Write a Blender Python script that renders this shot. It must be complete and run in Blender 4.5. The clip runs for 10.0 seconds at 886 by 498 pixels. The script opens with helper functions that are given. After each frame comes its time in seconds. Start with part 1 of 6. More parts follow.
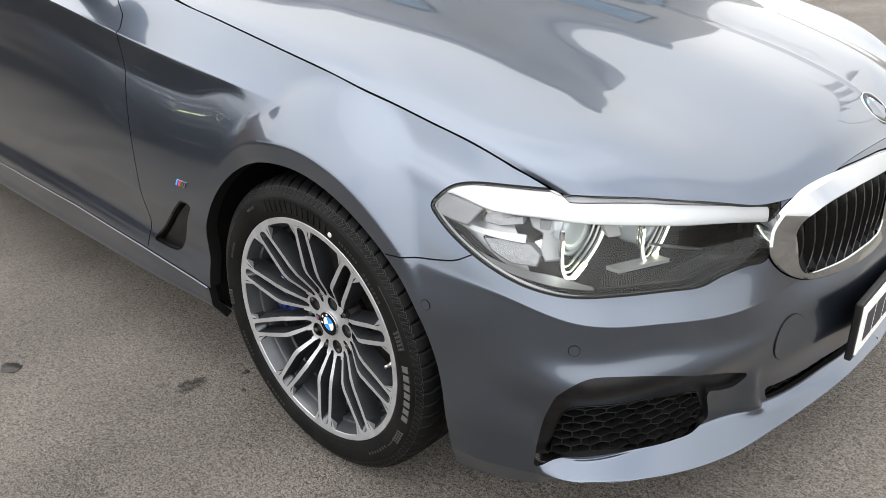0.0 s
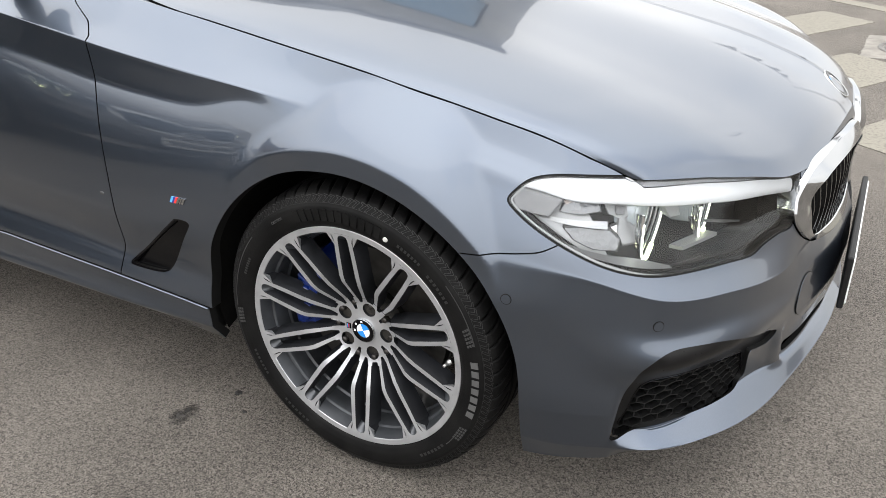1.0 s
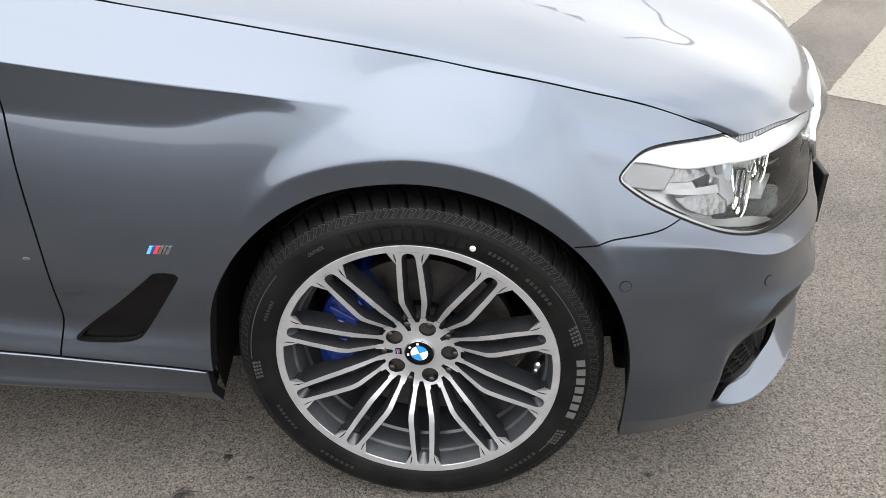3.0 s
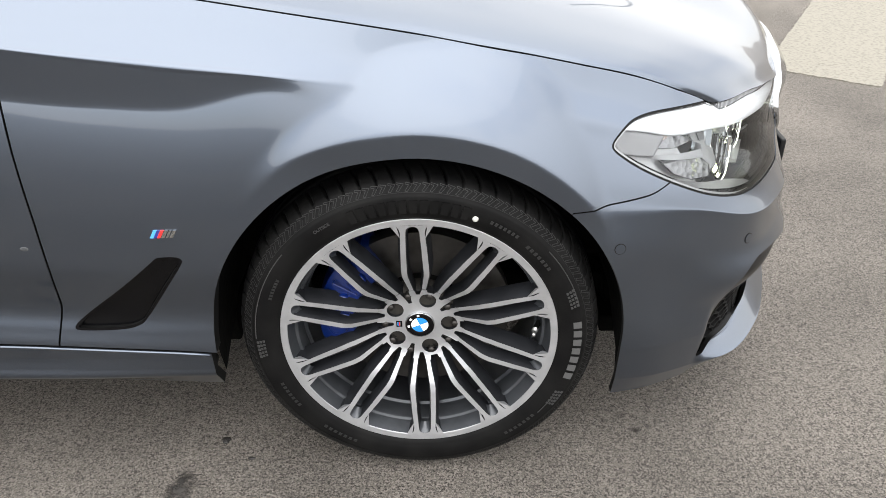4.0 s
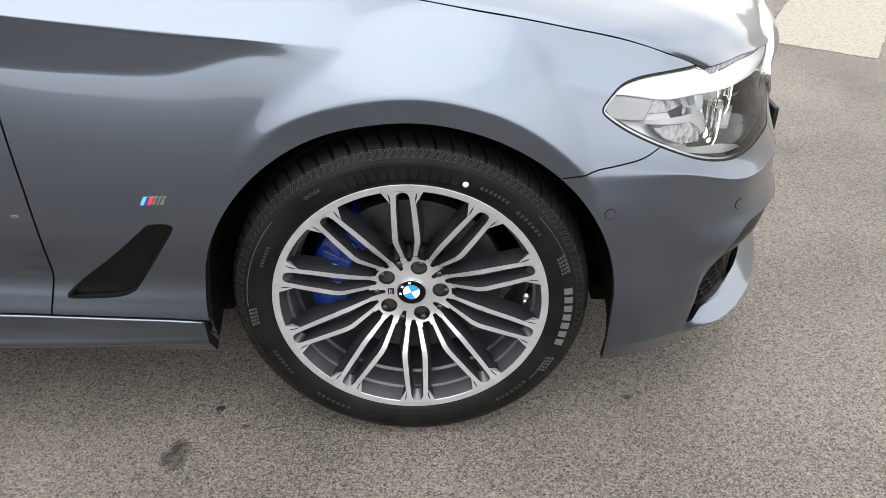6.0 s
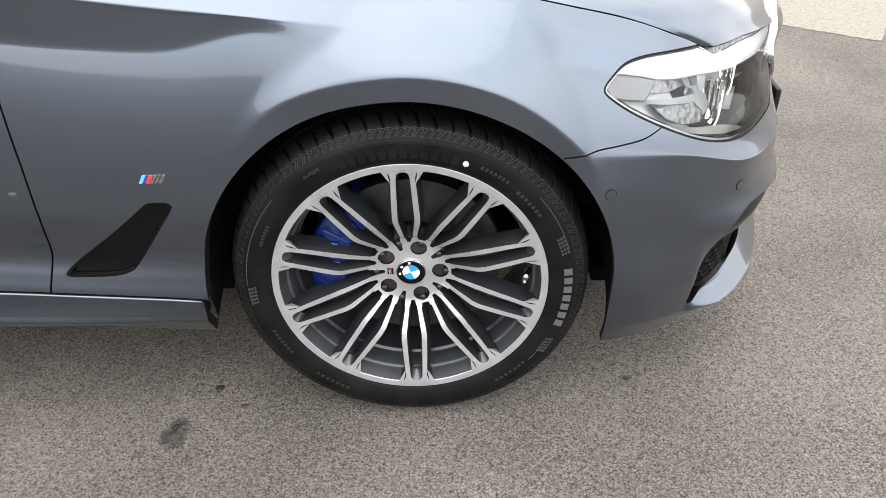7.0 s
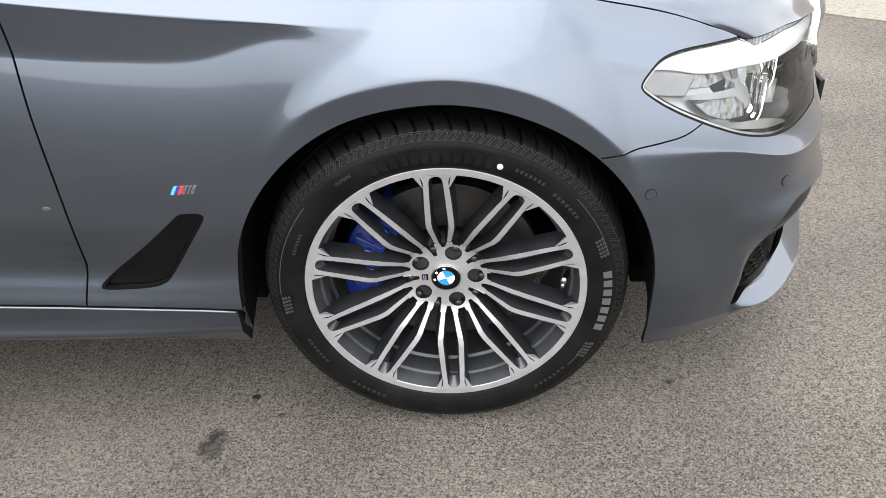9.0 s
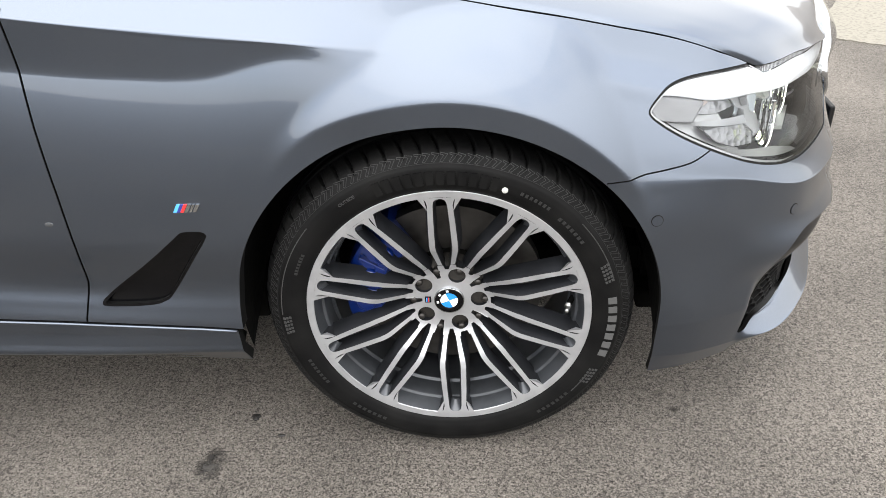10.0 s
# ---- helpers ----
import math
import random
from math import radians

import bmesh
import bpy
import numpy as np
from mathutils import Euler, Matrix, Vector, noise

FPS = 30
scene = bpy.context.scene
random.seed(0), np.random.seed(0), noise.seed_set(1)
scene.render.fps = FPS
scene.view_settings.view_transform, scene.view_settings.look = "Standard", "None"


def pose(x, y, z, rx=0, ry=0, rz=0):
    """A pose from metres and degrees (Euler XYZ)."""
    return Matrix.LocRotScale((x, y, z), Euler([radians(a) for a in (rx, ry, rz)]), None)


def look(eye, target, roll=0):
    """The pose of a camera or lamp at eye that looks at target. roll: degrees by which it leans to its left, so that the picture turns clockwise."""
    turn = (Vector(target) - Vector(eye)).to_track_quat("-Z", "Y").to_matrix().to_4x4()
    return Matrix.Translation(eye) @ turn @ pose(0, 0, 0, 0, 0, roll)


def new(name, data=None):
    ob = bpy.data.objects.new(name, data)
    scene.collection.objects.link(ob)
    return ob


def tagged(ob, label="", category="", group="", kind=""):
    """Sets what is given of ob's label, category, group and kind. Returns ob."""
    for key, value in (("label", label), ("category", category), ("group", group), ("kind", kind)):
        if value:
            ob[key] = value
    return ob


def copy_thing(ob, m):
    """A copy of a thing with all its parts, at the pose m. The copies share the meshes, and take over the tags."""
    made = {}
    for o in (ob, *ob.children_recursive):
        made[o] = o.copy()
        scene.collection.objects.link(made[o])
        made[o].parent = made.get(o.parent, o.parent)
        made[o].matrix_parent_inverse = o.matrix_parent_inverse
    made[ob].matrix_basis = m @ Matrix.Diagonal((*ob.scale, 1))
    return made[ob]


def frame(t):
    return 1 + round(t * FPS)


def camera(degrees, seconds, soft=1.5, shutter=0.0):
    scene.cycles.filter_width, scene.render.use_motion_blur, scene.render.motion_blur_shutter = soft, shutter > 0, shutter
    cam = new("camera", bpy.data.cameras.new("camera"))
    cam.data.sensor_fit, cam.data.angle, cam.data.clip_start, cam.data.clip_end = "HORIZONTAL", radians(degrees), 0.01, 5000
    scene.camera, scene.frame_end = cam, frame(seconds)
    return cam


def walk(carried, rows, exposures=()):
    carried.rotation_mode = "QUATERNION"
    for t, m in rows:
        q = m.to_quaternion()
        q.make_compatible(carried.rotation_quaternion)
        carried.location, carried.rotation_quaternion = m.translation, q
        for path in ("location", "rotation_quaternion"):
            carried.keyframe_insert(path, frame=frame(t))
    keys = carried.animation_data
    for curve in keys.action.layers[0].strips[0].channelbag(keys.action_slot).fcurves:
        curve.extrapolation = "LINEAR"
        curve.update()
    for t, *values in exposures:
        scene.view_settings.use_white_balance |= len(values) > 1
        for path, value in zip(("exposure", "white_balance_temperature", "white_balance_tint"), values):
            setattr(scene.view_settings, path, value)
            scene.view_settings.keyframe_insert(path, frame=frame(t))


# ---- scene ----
cam = camera(58.8, 10.0, soft=.5)
PATH = [
    (0, (1.191, -1.752, 1.204), (-0.049, -0.442, 0.341), -1.9),
    (0.5, (1.029, -1.882, 1.223), (-0.182, -0.526, 0.39), -3.9),
    (1, (0.837, -2.011, 1.228), (-0.034, -0.447, 0.334), -1.0),
    (1.5, (0.676, -2.09, 1.226), (-0.028, -0.485, 0.262), -0.9),
    (2, (0.466, -2.051, 1.205), (-0.126, -0.402, 0.241), -2.1),
    (2.5, (0.32, -1.989, 1.226), (-0.119, -0.304, 0.243), -3.1),
    (2.7, (0.262, -1.981, 1.231), (-0.065, -0.28, 0.229), -2.0),
    (3.8, (0.06, -2.051, 1.246), (0.016, -0.352, 0.193), -2.3),
    (4, (0.07, -2.051, 1.241), (0.037, -0.353, 0.186), -1.2),
    (4.5, (0.083, -2.069, 1.236), (0.05, -0.381, 0.164), -1.1),
    (5, (0.08, -2.073, 1.234), (0.044, -0.389, 0.156), -1.6),
    (5.5, (0.082, -2.066, 1.228), (0.05, -0.384, 0.146), -1.5),
    (7, (0.082, -2.065, 1.216), (0.054, -0.419, 0.081), -1.1),
    (7.5, (0.087, -2.063, 1.217), (0.036, -0.418, 0.08), -1.6),
    (8, (0.083, -2.057, 1.218), (0.014, -0.411, 0.084), -2.5),
    (8.5, (0.08, -2.05, 1.215), (-0.009, -0.402, 0.085), -3.3),
    (9, (0.078, -2.036, 1.207), (-0.034, -0.391, 0.075), -4.0),
    (9.5, (0.082, -2.023, 1.199), (-0.039, -0.381, 0.063), -4.0),
    (10, (0.085, -2.019, 1.209), (-0.046, -0.352, 0.112), -3.3),
]
walk(cam, [(t, look(eye, target, roll)) for t, eye, target, roll in PATH], [(0, .93), (.5, .86), (1, .88), (2, 1.10), (4.5, 1.12), (7, 1.29), (10, 1.28)])

# ---- world, sun and light ----
SUN_ELEV, SUN_ROT = radians(78), radians(200)
world = bpy.data.worlds.new("sky")
scene.world = world
world.use_nodes = True
wn, wl = world.node_tree.nodes, world.node_tree.links
wn.clear()
w_out, w_bg = wn.new("ShaderNodeOutputWorld"), wn.new("ShaderNodeBackground")
w_sky = wn.new("ShaderNodeTexSky")
w_sky.sky_type, w_sky.sun_disc, w_sky.sun_elevation, w_sky.sun_rotation = "NISHITA", False, SUN_ELEV, SUN_ROT
w_co, w_noise, w_ramp = wn.new("ShaderNodeTexCoord"), wn.new("ShaderNodeTexNoise"), wn.new("ShaderNodeValToRGB")
w_noise.inputs["Scale"].default_value, w_noise.inputs["Detail"].default_value = 2.2, 6
w_ramp.color_ramp.elements[0].color = (.45, .45, .45, 1)
w_ramp.color_ramp.elements[0].position, w_ramp.color_ramp.elements[1].position = .20, .52
w_mix = wn.new("ShaderNodeMixRGB")
w_mix.inputs["Color2"].default_value = (9.0, 8.95, 8.85, 1)      # cloud
wl.new(w_co.outputs["Generated"], w_noise.inputs["Vector"])
wl.new(w_noise.outputs["Fac"], w_ramp.inputs["Fac"])
wl.new(w_ramp.outputs["Color"], w_mix.inputs["Fac"])
wl.new(w_sky.outputs["Color"], w_mix.inputs["Color1"])
w_sep, w_lift, w_tone = wn.new("ShaderNodeSeparateXYZ"), wn.new("ShaderNodeMapRange"), wn.new("ShaderNodeMixRGB")
w_lift.inputs["To Min"].default_value, w_lift.inputs["To Max"].default_value = .67, 1.36      # an overcast sky is brightest overhead
w_tone.blend_type, w_tone.inputs["Fac"].default_value = "MULTIPLY", 1
wl.new(w_co.outputs["Generated"], w_sep.inputs["Vector"])
wl.new(w_sep.outputs["Z"], w_lift.inputs["Value"])
wl.new(w_mix.outputs["Color"], w_tone.inputs["Color1"])
wl.new(w_lift.outputs["Result"], w_tone.inputs["Color2"])
w_side, w_even = wn.new("ShaderNodeMapRange"), wn.new("ShaderNodeMixRGB")      # and brighter towards the sun's side
w_side.inputs["From Min"].default_value, w_side.inputs["To Min"].default_value, w_side.inputs["To Max"].default_value = -1, 1.25, .83
w_even.blend_type, w_even.inputs["Fac"].default_value = "MULTIPLY", 1
wl.new(w_sep.outputs["Y"], w_side.inputs["Value"])
wl.new(w_tone.outputs["Color"], w_even.inputs["Color1"])
wl.new(w_side.outputs["Result"], w_even.inputs["Color2"])
wl.new(w_even.outputs["Color"], w_bg.inputs["Color"])
w_bg.inputs["Strength"].default_value = .162
wl.new(w_bg.outputs["Background"], w_out.inputs["Surface"])

sun = new("sun", bpy.data.lights.new("sun", "SUN"))
sun.data.energy, sun.data.angle, sun.data.color = .35, radians(70), (1, .96, .9)
sun.matrix_world = pose(0, 0, 8, 90 - math.degrees(SUN_ELEV), 0, 180 - math.degrees(SUN_ROT))


# ---- materials ----
def material(name, base, rough=.5, metal=0.0, **more):
    m = bpy.data.materials.new(name)
    m.use_nodes = True
    b = m.node_tree.nodes["Principled BSDF"]
    b.inputs["Base Color"].default_value, b.inputs["Roughness"].default_value, b.inputs["Metallic"].default_value = (*base, 1), rough, metal
    for key, value in more.items():
        b.inputs[key.replace("_", " ")].default_value = value
    return m


def node(m, kind, **settings):
    n = m.node_tree.nodes.new(kind)
    for key, value in settings.items():
        n.inputs[key.replace("_", " ")].default_value = value
    return n


def wire(m, a, out, b, inp):
    m.node_tree.links.new(a.outputs[out], b.inputs[inp])


def bsdf(m):
    return m.node_tree.nodes["Principled BSDF"]


def mottled(m, colours, scale, detail=4.0, spread=(.35, .65), bump=0.0, bump_scale=None, bump_dist=.001, rough=None):
    """Two-scale variation: a noise between the colours, a finer noise for relief, and uneven gloss."""
    co = node(m, "ShaderNodeTexCoord")
    n1 = node(m, "ShaderNodeTexNoise", Scale=scale, Detail=detail)
    ramp = node(m, "ShaderNodeValToRGB")
    el = ramp.color_ramp.elements
    el[0].position, el[1].position = spread
    el[0].color, el[1].color = (*colours[0], 1), (*colours[1], 1)
    wire(m, co, "Object", n1, "Vector")
    wire(m, n1, "Fac", ramp, "Fac")
    wire(m, ramp, "Color", bsdf(m), "Base Color")
    n2 = node(m, "ShaderNodeTexNoise", Scale=bump_scale or scale * 8, Detail=3.0)
    wire(m, co, "Object", n2, "Vector")
    if bump:
        b = node(m, "ShaderNodeBump", Strength=bump, Distance=bump_dist)
        wire(m, n2, "Fac", b, "Height")
        wire(m, b, "Normal", bsdf(m), "Normal")
    if rough:
        mr = node(m, "ShaderNodeMapRange", To_Min=rough[0], To_Max=rough[1])
        wire(m, n2, "Fac", mr, "Value")
        wire(m, mr, "Result", bsdf(m), "Roughness")
    return m


PAINT = material("car_paint", (.2, .22, .25), .30, .95, Coat_Weight=1.0, Coat_Roughness=.015, Coat_IOR=1.6)
co, fl = node(PAINT, "ShaderNodeTexCoord"), node(PAINT, "ShaderNodeTexVoronoi", Scale=2600.0)
mr = node(PAINT, "ShaderNodeMapRange", To_Min=.9, To_Max=1.12)
dirt = node(PAINT, "ShaderNodeTexNoise", Scale=3.0, Detail=5.0)
mul = node(PAINT, "ShaderNodeMixRGB", Fac=1.0, Color1=(.083, .102, .136, 1))
mul.blend_type = "MULTIPLY"
wire(PAINT, co, "Object", fl, "Vector")
wire(PAINT, co, "Object", dirt, "Vector")
wire(PAINT, fl, "Color", mr, "Value")
wire(PAINT, mr, "Result", mul, "Color2")
wire(PAINT, mul, "Color", bsdf(PAINT), "Base Color")
mr2 = node(PAINT, "ShaderNodeMapRange", To_Min=.02, To_Max=.06)
wire(PAINT, dirt, "Fac", mr2, "Value")
wire(PAINT, mr2, "Result", bsdf(PAINT), "Coat Roughness")

TYRE = mottled(material("tyre_rubber", (.016, .016, .017), .6, Specular_IOR_Level=.1), ((.0032, .0032, .0034), (.0072, .0071, .007)), 14, bump=.25, bump_scale=420, rough=(.42, .66))
LETTER = material("raised_rubber", (.011, .011, .011), .55)
PALE_LETTER = material("scuffed_rubber", (.030, .030, .030), .6)
BAR_RUBBER = material("pale_moulding", (.065, .065, .065), .6)
PALE_RUBBER = material("pale_mark", (.5, .5, .47), .6)
FACE = mottled(material("machined_alloy", (.62, .62, .63), .3, .75), ((.44, .447, .466), (.52, .527, .545)), 25, bump=.06, bump_scale=900, rough=(.36, .5))
GREY = mottled(material("grey_alloy", (.10, .105, .115), .38, .5, Coat_Weight=.3), ((.050, .054, .061), (.078, .083, .092)), 18, rough=(.24, .4))
# the barrel's grey alloy again, with the shade between spokes put into its colour
SPOKE_SHADED = mottled(material("shaded_grey_alloy", (.03, .03, .034), .42, 0, Specular_IOR_Level=.25), ((.009, .0095, .011), (.017, .018, .021)), 18, rough=(.34, .5))
BLACK = mottled(material("black_plastic", (.012, .012, .013), .5, Specular_IOR_Level=.3), ((.004, .004, .0045), (.009, .009, .009)), 30, bump=.1, bump_scale=800, rough=(.42, .6))
GLOSS = material("gloss_black", (.002, .002, .0025), .14, 0, Specular_IOR_Level=.2)
LINER = mottled(material("arch_liner", (.003, .003, .003), .95, Specular_IOR_Level=.1), ((.002, .002, .002), (.004, .004, .0035)), 9, bump=.4, bump_scale=60, bump_dist=.004)
SURROUND = mottled(material("satin_black", (.006, .006, .0065), .3, Specular_IOR_Level=.3), ((.003, .003, .0035), (.007, .007, .0075)), 30, rough=(.24, .36))
CHROME = material("chrome", (.44, .45, .46), .07, 1.0)
VALVE = material("dull_nickel", (.42, .42, .41), .32, .9)
STEEL = mottled(material("brake_steel", (.30, .29, .28), .4, .9), ((.045, .042, .04), (.10, .095, .09)), 20, rough=(.4, .6))
CAST = mottled(material("cast_iron", (.06, .055, .05), .7, .3), ((.012, .011, .010), (.03, .026, .022)), 40, bump=.3, bump_scale=200)
BLUE = material("caliper_blue", (.001, .012, .10), .3, 0, Coat_Weight=.4)
BADGE_BLUE = material("badge_blue", (.015, .24, .70), .2, 0, Coat_Weight=1.0)
BADGE_LIGHT = material("badge_light_blue", (.08, .38, .80), .2, 0, Coat_Weight=1.0)
BADGE_RED = material("badge_red", (.72, .03, .03), .2, 0, Coat_Weight=1.0)
BADGE_DARK = material("badge_dark_blue", (.02, .03, .20), .2, 0, Coat_Weight=1.0)
WHITE = material("white_enamel", (.82, .83, .84), .2, 0, Coat_Weight=1.0)
LAMP_WHITE = material("lamp_brow", (.74, .75, .765), .3)
LAMP_GREY = mottled(material("lamp_grey", (.16, .165, .175), .35, .3), ((.13, .135, .14), (.2, .2, .21)), 30)
LAMP_RIB = material("dark_rib", (.022, .022, .023), .35)
LAMP_BLACK = material("lamp_black", (.0035, .0036, .004), .3, Specular_IOR_Level=.15)
LAMP_CHROME = material("lamp_reflector", (.84, .85, .86), .12, 1.0)
AMBER = material("amber_lens", (.55, .46, .42), .25, 0, Alpha=1.0)
DRL = material("daylight_ring", (.9, .95, .9), .3)
bsdf(DRL).inputs["Emission Color"].default_value, bsdf(DRL).inputs["Emission Strength"].default_value = (.95, 1, .80, 1), 2.0
GLOW = material("lit_ring_end", (.9, .95, .9), .3)
bsdf(GLOW).inputs["Emission Color"].default_value, bsdf(GLOW).inputs["Emission Strength"].default_value = (.92, 1, .55, 1), 9.0
STONE_CHIP = material("pale_chip", (.055, .058, .062), .5)
# seal rubber; also the gap shade put into the colour of panel rims
SEAL_AND_GAP = material("seal_rubber_and_gap_shade", (.008, .008, .008), .55, 0, Specular_IOR_Level=.15)
PLATE = mottled(material("plate_white", (.78, .79, .78), .35), ((.74, .75, .74), (.81, .81, .80)), 20)
INK = material("plate_ink", (.03, .03, .035), .5)
WINDOW = material("tinted_window", (.01, .012, .013), .02, 0, Coat_Weight=.5)
LENS = material("projector_lens", (.55, .60, .64), .03, .2, Coat_Weight=1.0)


def asphalt(name, dark, light):
    """Close-laid chippings worn smooth on top, with broken dark joints between them, fine grit and broad patches."""
    m = material(name, dark, .82, Specular_IOR_Level=.35)
    co = node(m, "ShaderNodeTexCoord")
    stones = node(m, "ShaderNodeTexVoronoi", Scale=290.0)
    joint = node(m, "ShaderNodeTexNoise", Scale=120.0, Detail=1.5)
    for n in (stones, joint):
        wire(m, co, "Object", n, "Vector")
    grit = node(m, "ShaderNodeTexNoise", Scale=520.0, Detail=4.0, Roughness=.7)
    pit = node(m, "ShaderNodeTexNoise", Scale=230.0, Detail=4.0, Roughness=.6)
    gaps = node(m, "ShaderNodeTexNoise", Scale=90.0, Detail=2.0)
    broad = node(m, "ShaderNodeTexNoise", Scale=1.6, Detail=5.0)
    for n in (grit, pit, gaps, broad):
        wire(m, co, "Object", n, "Vector")

    def span(source, out, lo, hi, to_lo, to_hi):
        r = node(m, "ShaderNodeMapRange", To_Min=to_lo, To_Max=to_hi)
        r.inputs["From Min"].default_value, r.inputs["From Max"].default_value = lo, hi
        wire(m, source, out, r, "Value")
        return r
    tone = node(m, "ShaderNodeSeparateColor")
    wire(m, stones, "Color", tone, "Color")
    ramp = node(m, "ShaderNodeValToRGB")
    el = ramp.color_ramp.elements
    el[0].position, el[1].position = .0, 1.0
    el[0].color, el[1].color = (*dark, 1), (*light, 1)
    wire(m, tone, "Red", ramp, "Fac")
    # joints run along a noise's middle contour, and show only where the gaps noise lets them
    level = node(m, "ShaderNodeMath")
    level.operation = "SUBTRACT"
    level.inputs[1].default_value = .5
    wire(m, joint, "Fac", level, 0)
    side = node(m, "ShaderNodeMath")
    side.operation = "ABSOLUTE"
    wire(m, level, "Value", side, 0)
    opened = span(gaps, "Fac", .40, .55, .003, .062)
    depth = node(m, "ShaderNodeMath")
    depth.operation = "DIVIDE"
    wire(m, side, "Value", depth, 0)
    wire(m, opened, "Result", depth, 1)
    crack = span(depth, "Value", .25, 1.0, .43, 1.02)
    worn = span(broad, "Fac", .3, .7, -.045, .045)
    eaten = node(m, "ShaderNodeMath")
    wire(m, pit, "Fac", eaten, 0)
    wire(m, worn, "Result", eaten, 1)
    hole = span(eaten, "Value", .36, .47, .38, 1.03)
    fine_ = span(grit, "Fac", .3, .7, .80, 1.20)
    patch = span(broad, "Fac", .3, .7, .90, 1.10)
    last = ramp
    for f_ in (crack, hole, fine_, patch):
        mul = node(m, "ShaderNodeMixRGB", Fac=1.0)
        mul.blend_type = "MULTIPLY"
        wire(m, last, "Color", mul, "Color1")
        wire(m, f_, "Result", mul, "Color2")
        last = mul
    chip = node(m, "ShaderNodeTexVoronoi", Scale=26.0)
    wire(m, co, "Object", chip, "Vector")
    lit = span(chip, "Distance", .035, .06, .75, .0)
    pale = node(m, "ShaderNodeMixRGB", Color2=(.42, .39, .35, 1))
    wire(m, lit, "Result", pale, "Fac")
    wire(m, last, "Color", pale, "Color1")
    wire(m, pale, "Color", bsdf(m), "Base Color")
    up = node(m, "ShaderNodeMath")
    up.operation = "MULTIPLY"
    wire(m, crack, "Result", up, 0)
    wire(m, hole, "Result", up, 1)
    high = node(m, "ShaderNodeMath")
    wire(m, up, "Value", high, 0)
    wire(m, grit, "Fac", high, 1)
    b = node(m, "ShaderNodeBump", Strength=1.0, Distance=.005)
    wire(m, high, "Value", b, "Height")
    wire(m, b, "Normal", bsdf(m), "Normal")
    return m


ASPHALT = asphalt("asphalt", (.132, .117, .102), (.282, .254, .223))
ROAD_PAINT = mottled(material("worn_road_paint", (.6, .56, .46), .8), ((.125, .115, .094), (.205, .190, .157)), 70, detail=8.0, spread=(.30, .52), bump=.5, bump_scale=240, bump_dist=.002)
OIL = mottled(material("oil_stain", (.02, .018, .016), .55), ((.006, .0055, .005), (.025, .022, .02)), 60, bump=.4, bump_scale=300)
WALLING = mottled(material("pale_cladding", (.30, .30, .30), .6), ((.26, .26, .27), (.34, .34, .33)), 2)
SHOPGLASS = material("shop_glass", (.08, .17, .27), .05, 0, Coat_Weight=1.0)

BRICK = mottled(material("brown_brick", (.16, .10, .07), .85), ((.12, .075, .055), (.20, .13, .09)), 6, bump=.4, bump_scale=30)
CONCRETE = mottled(material("pale_concrete", (.25, .23, .21), .85), ((.16, .148, .132), (.24, .224, .2)), 9, bump=.5, bump_scale=260, bump_dist=.002)
IRON = mottled(material("worn_iron", (.12, .115, .11), .6, .5), ((.09, .085, .08), (.2, .19, .18)), 14, bump=.4, bump_scale=90)
PENNANT = mottled(material("pennant_cloth", (.45, .46, .48), .8), ((.24, .25, .265), (.31, .32, .335)), 8)

PAINT_DARK = material("dark_brown_paint", (.035, .026, .020), .3, .3, Coat_Weight=1.0, Coat_Roughness=.02)
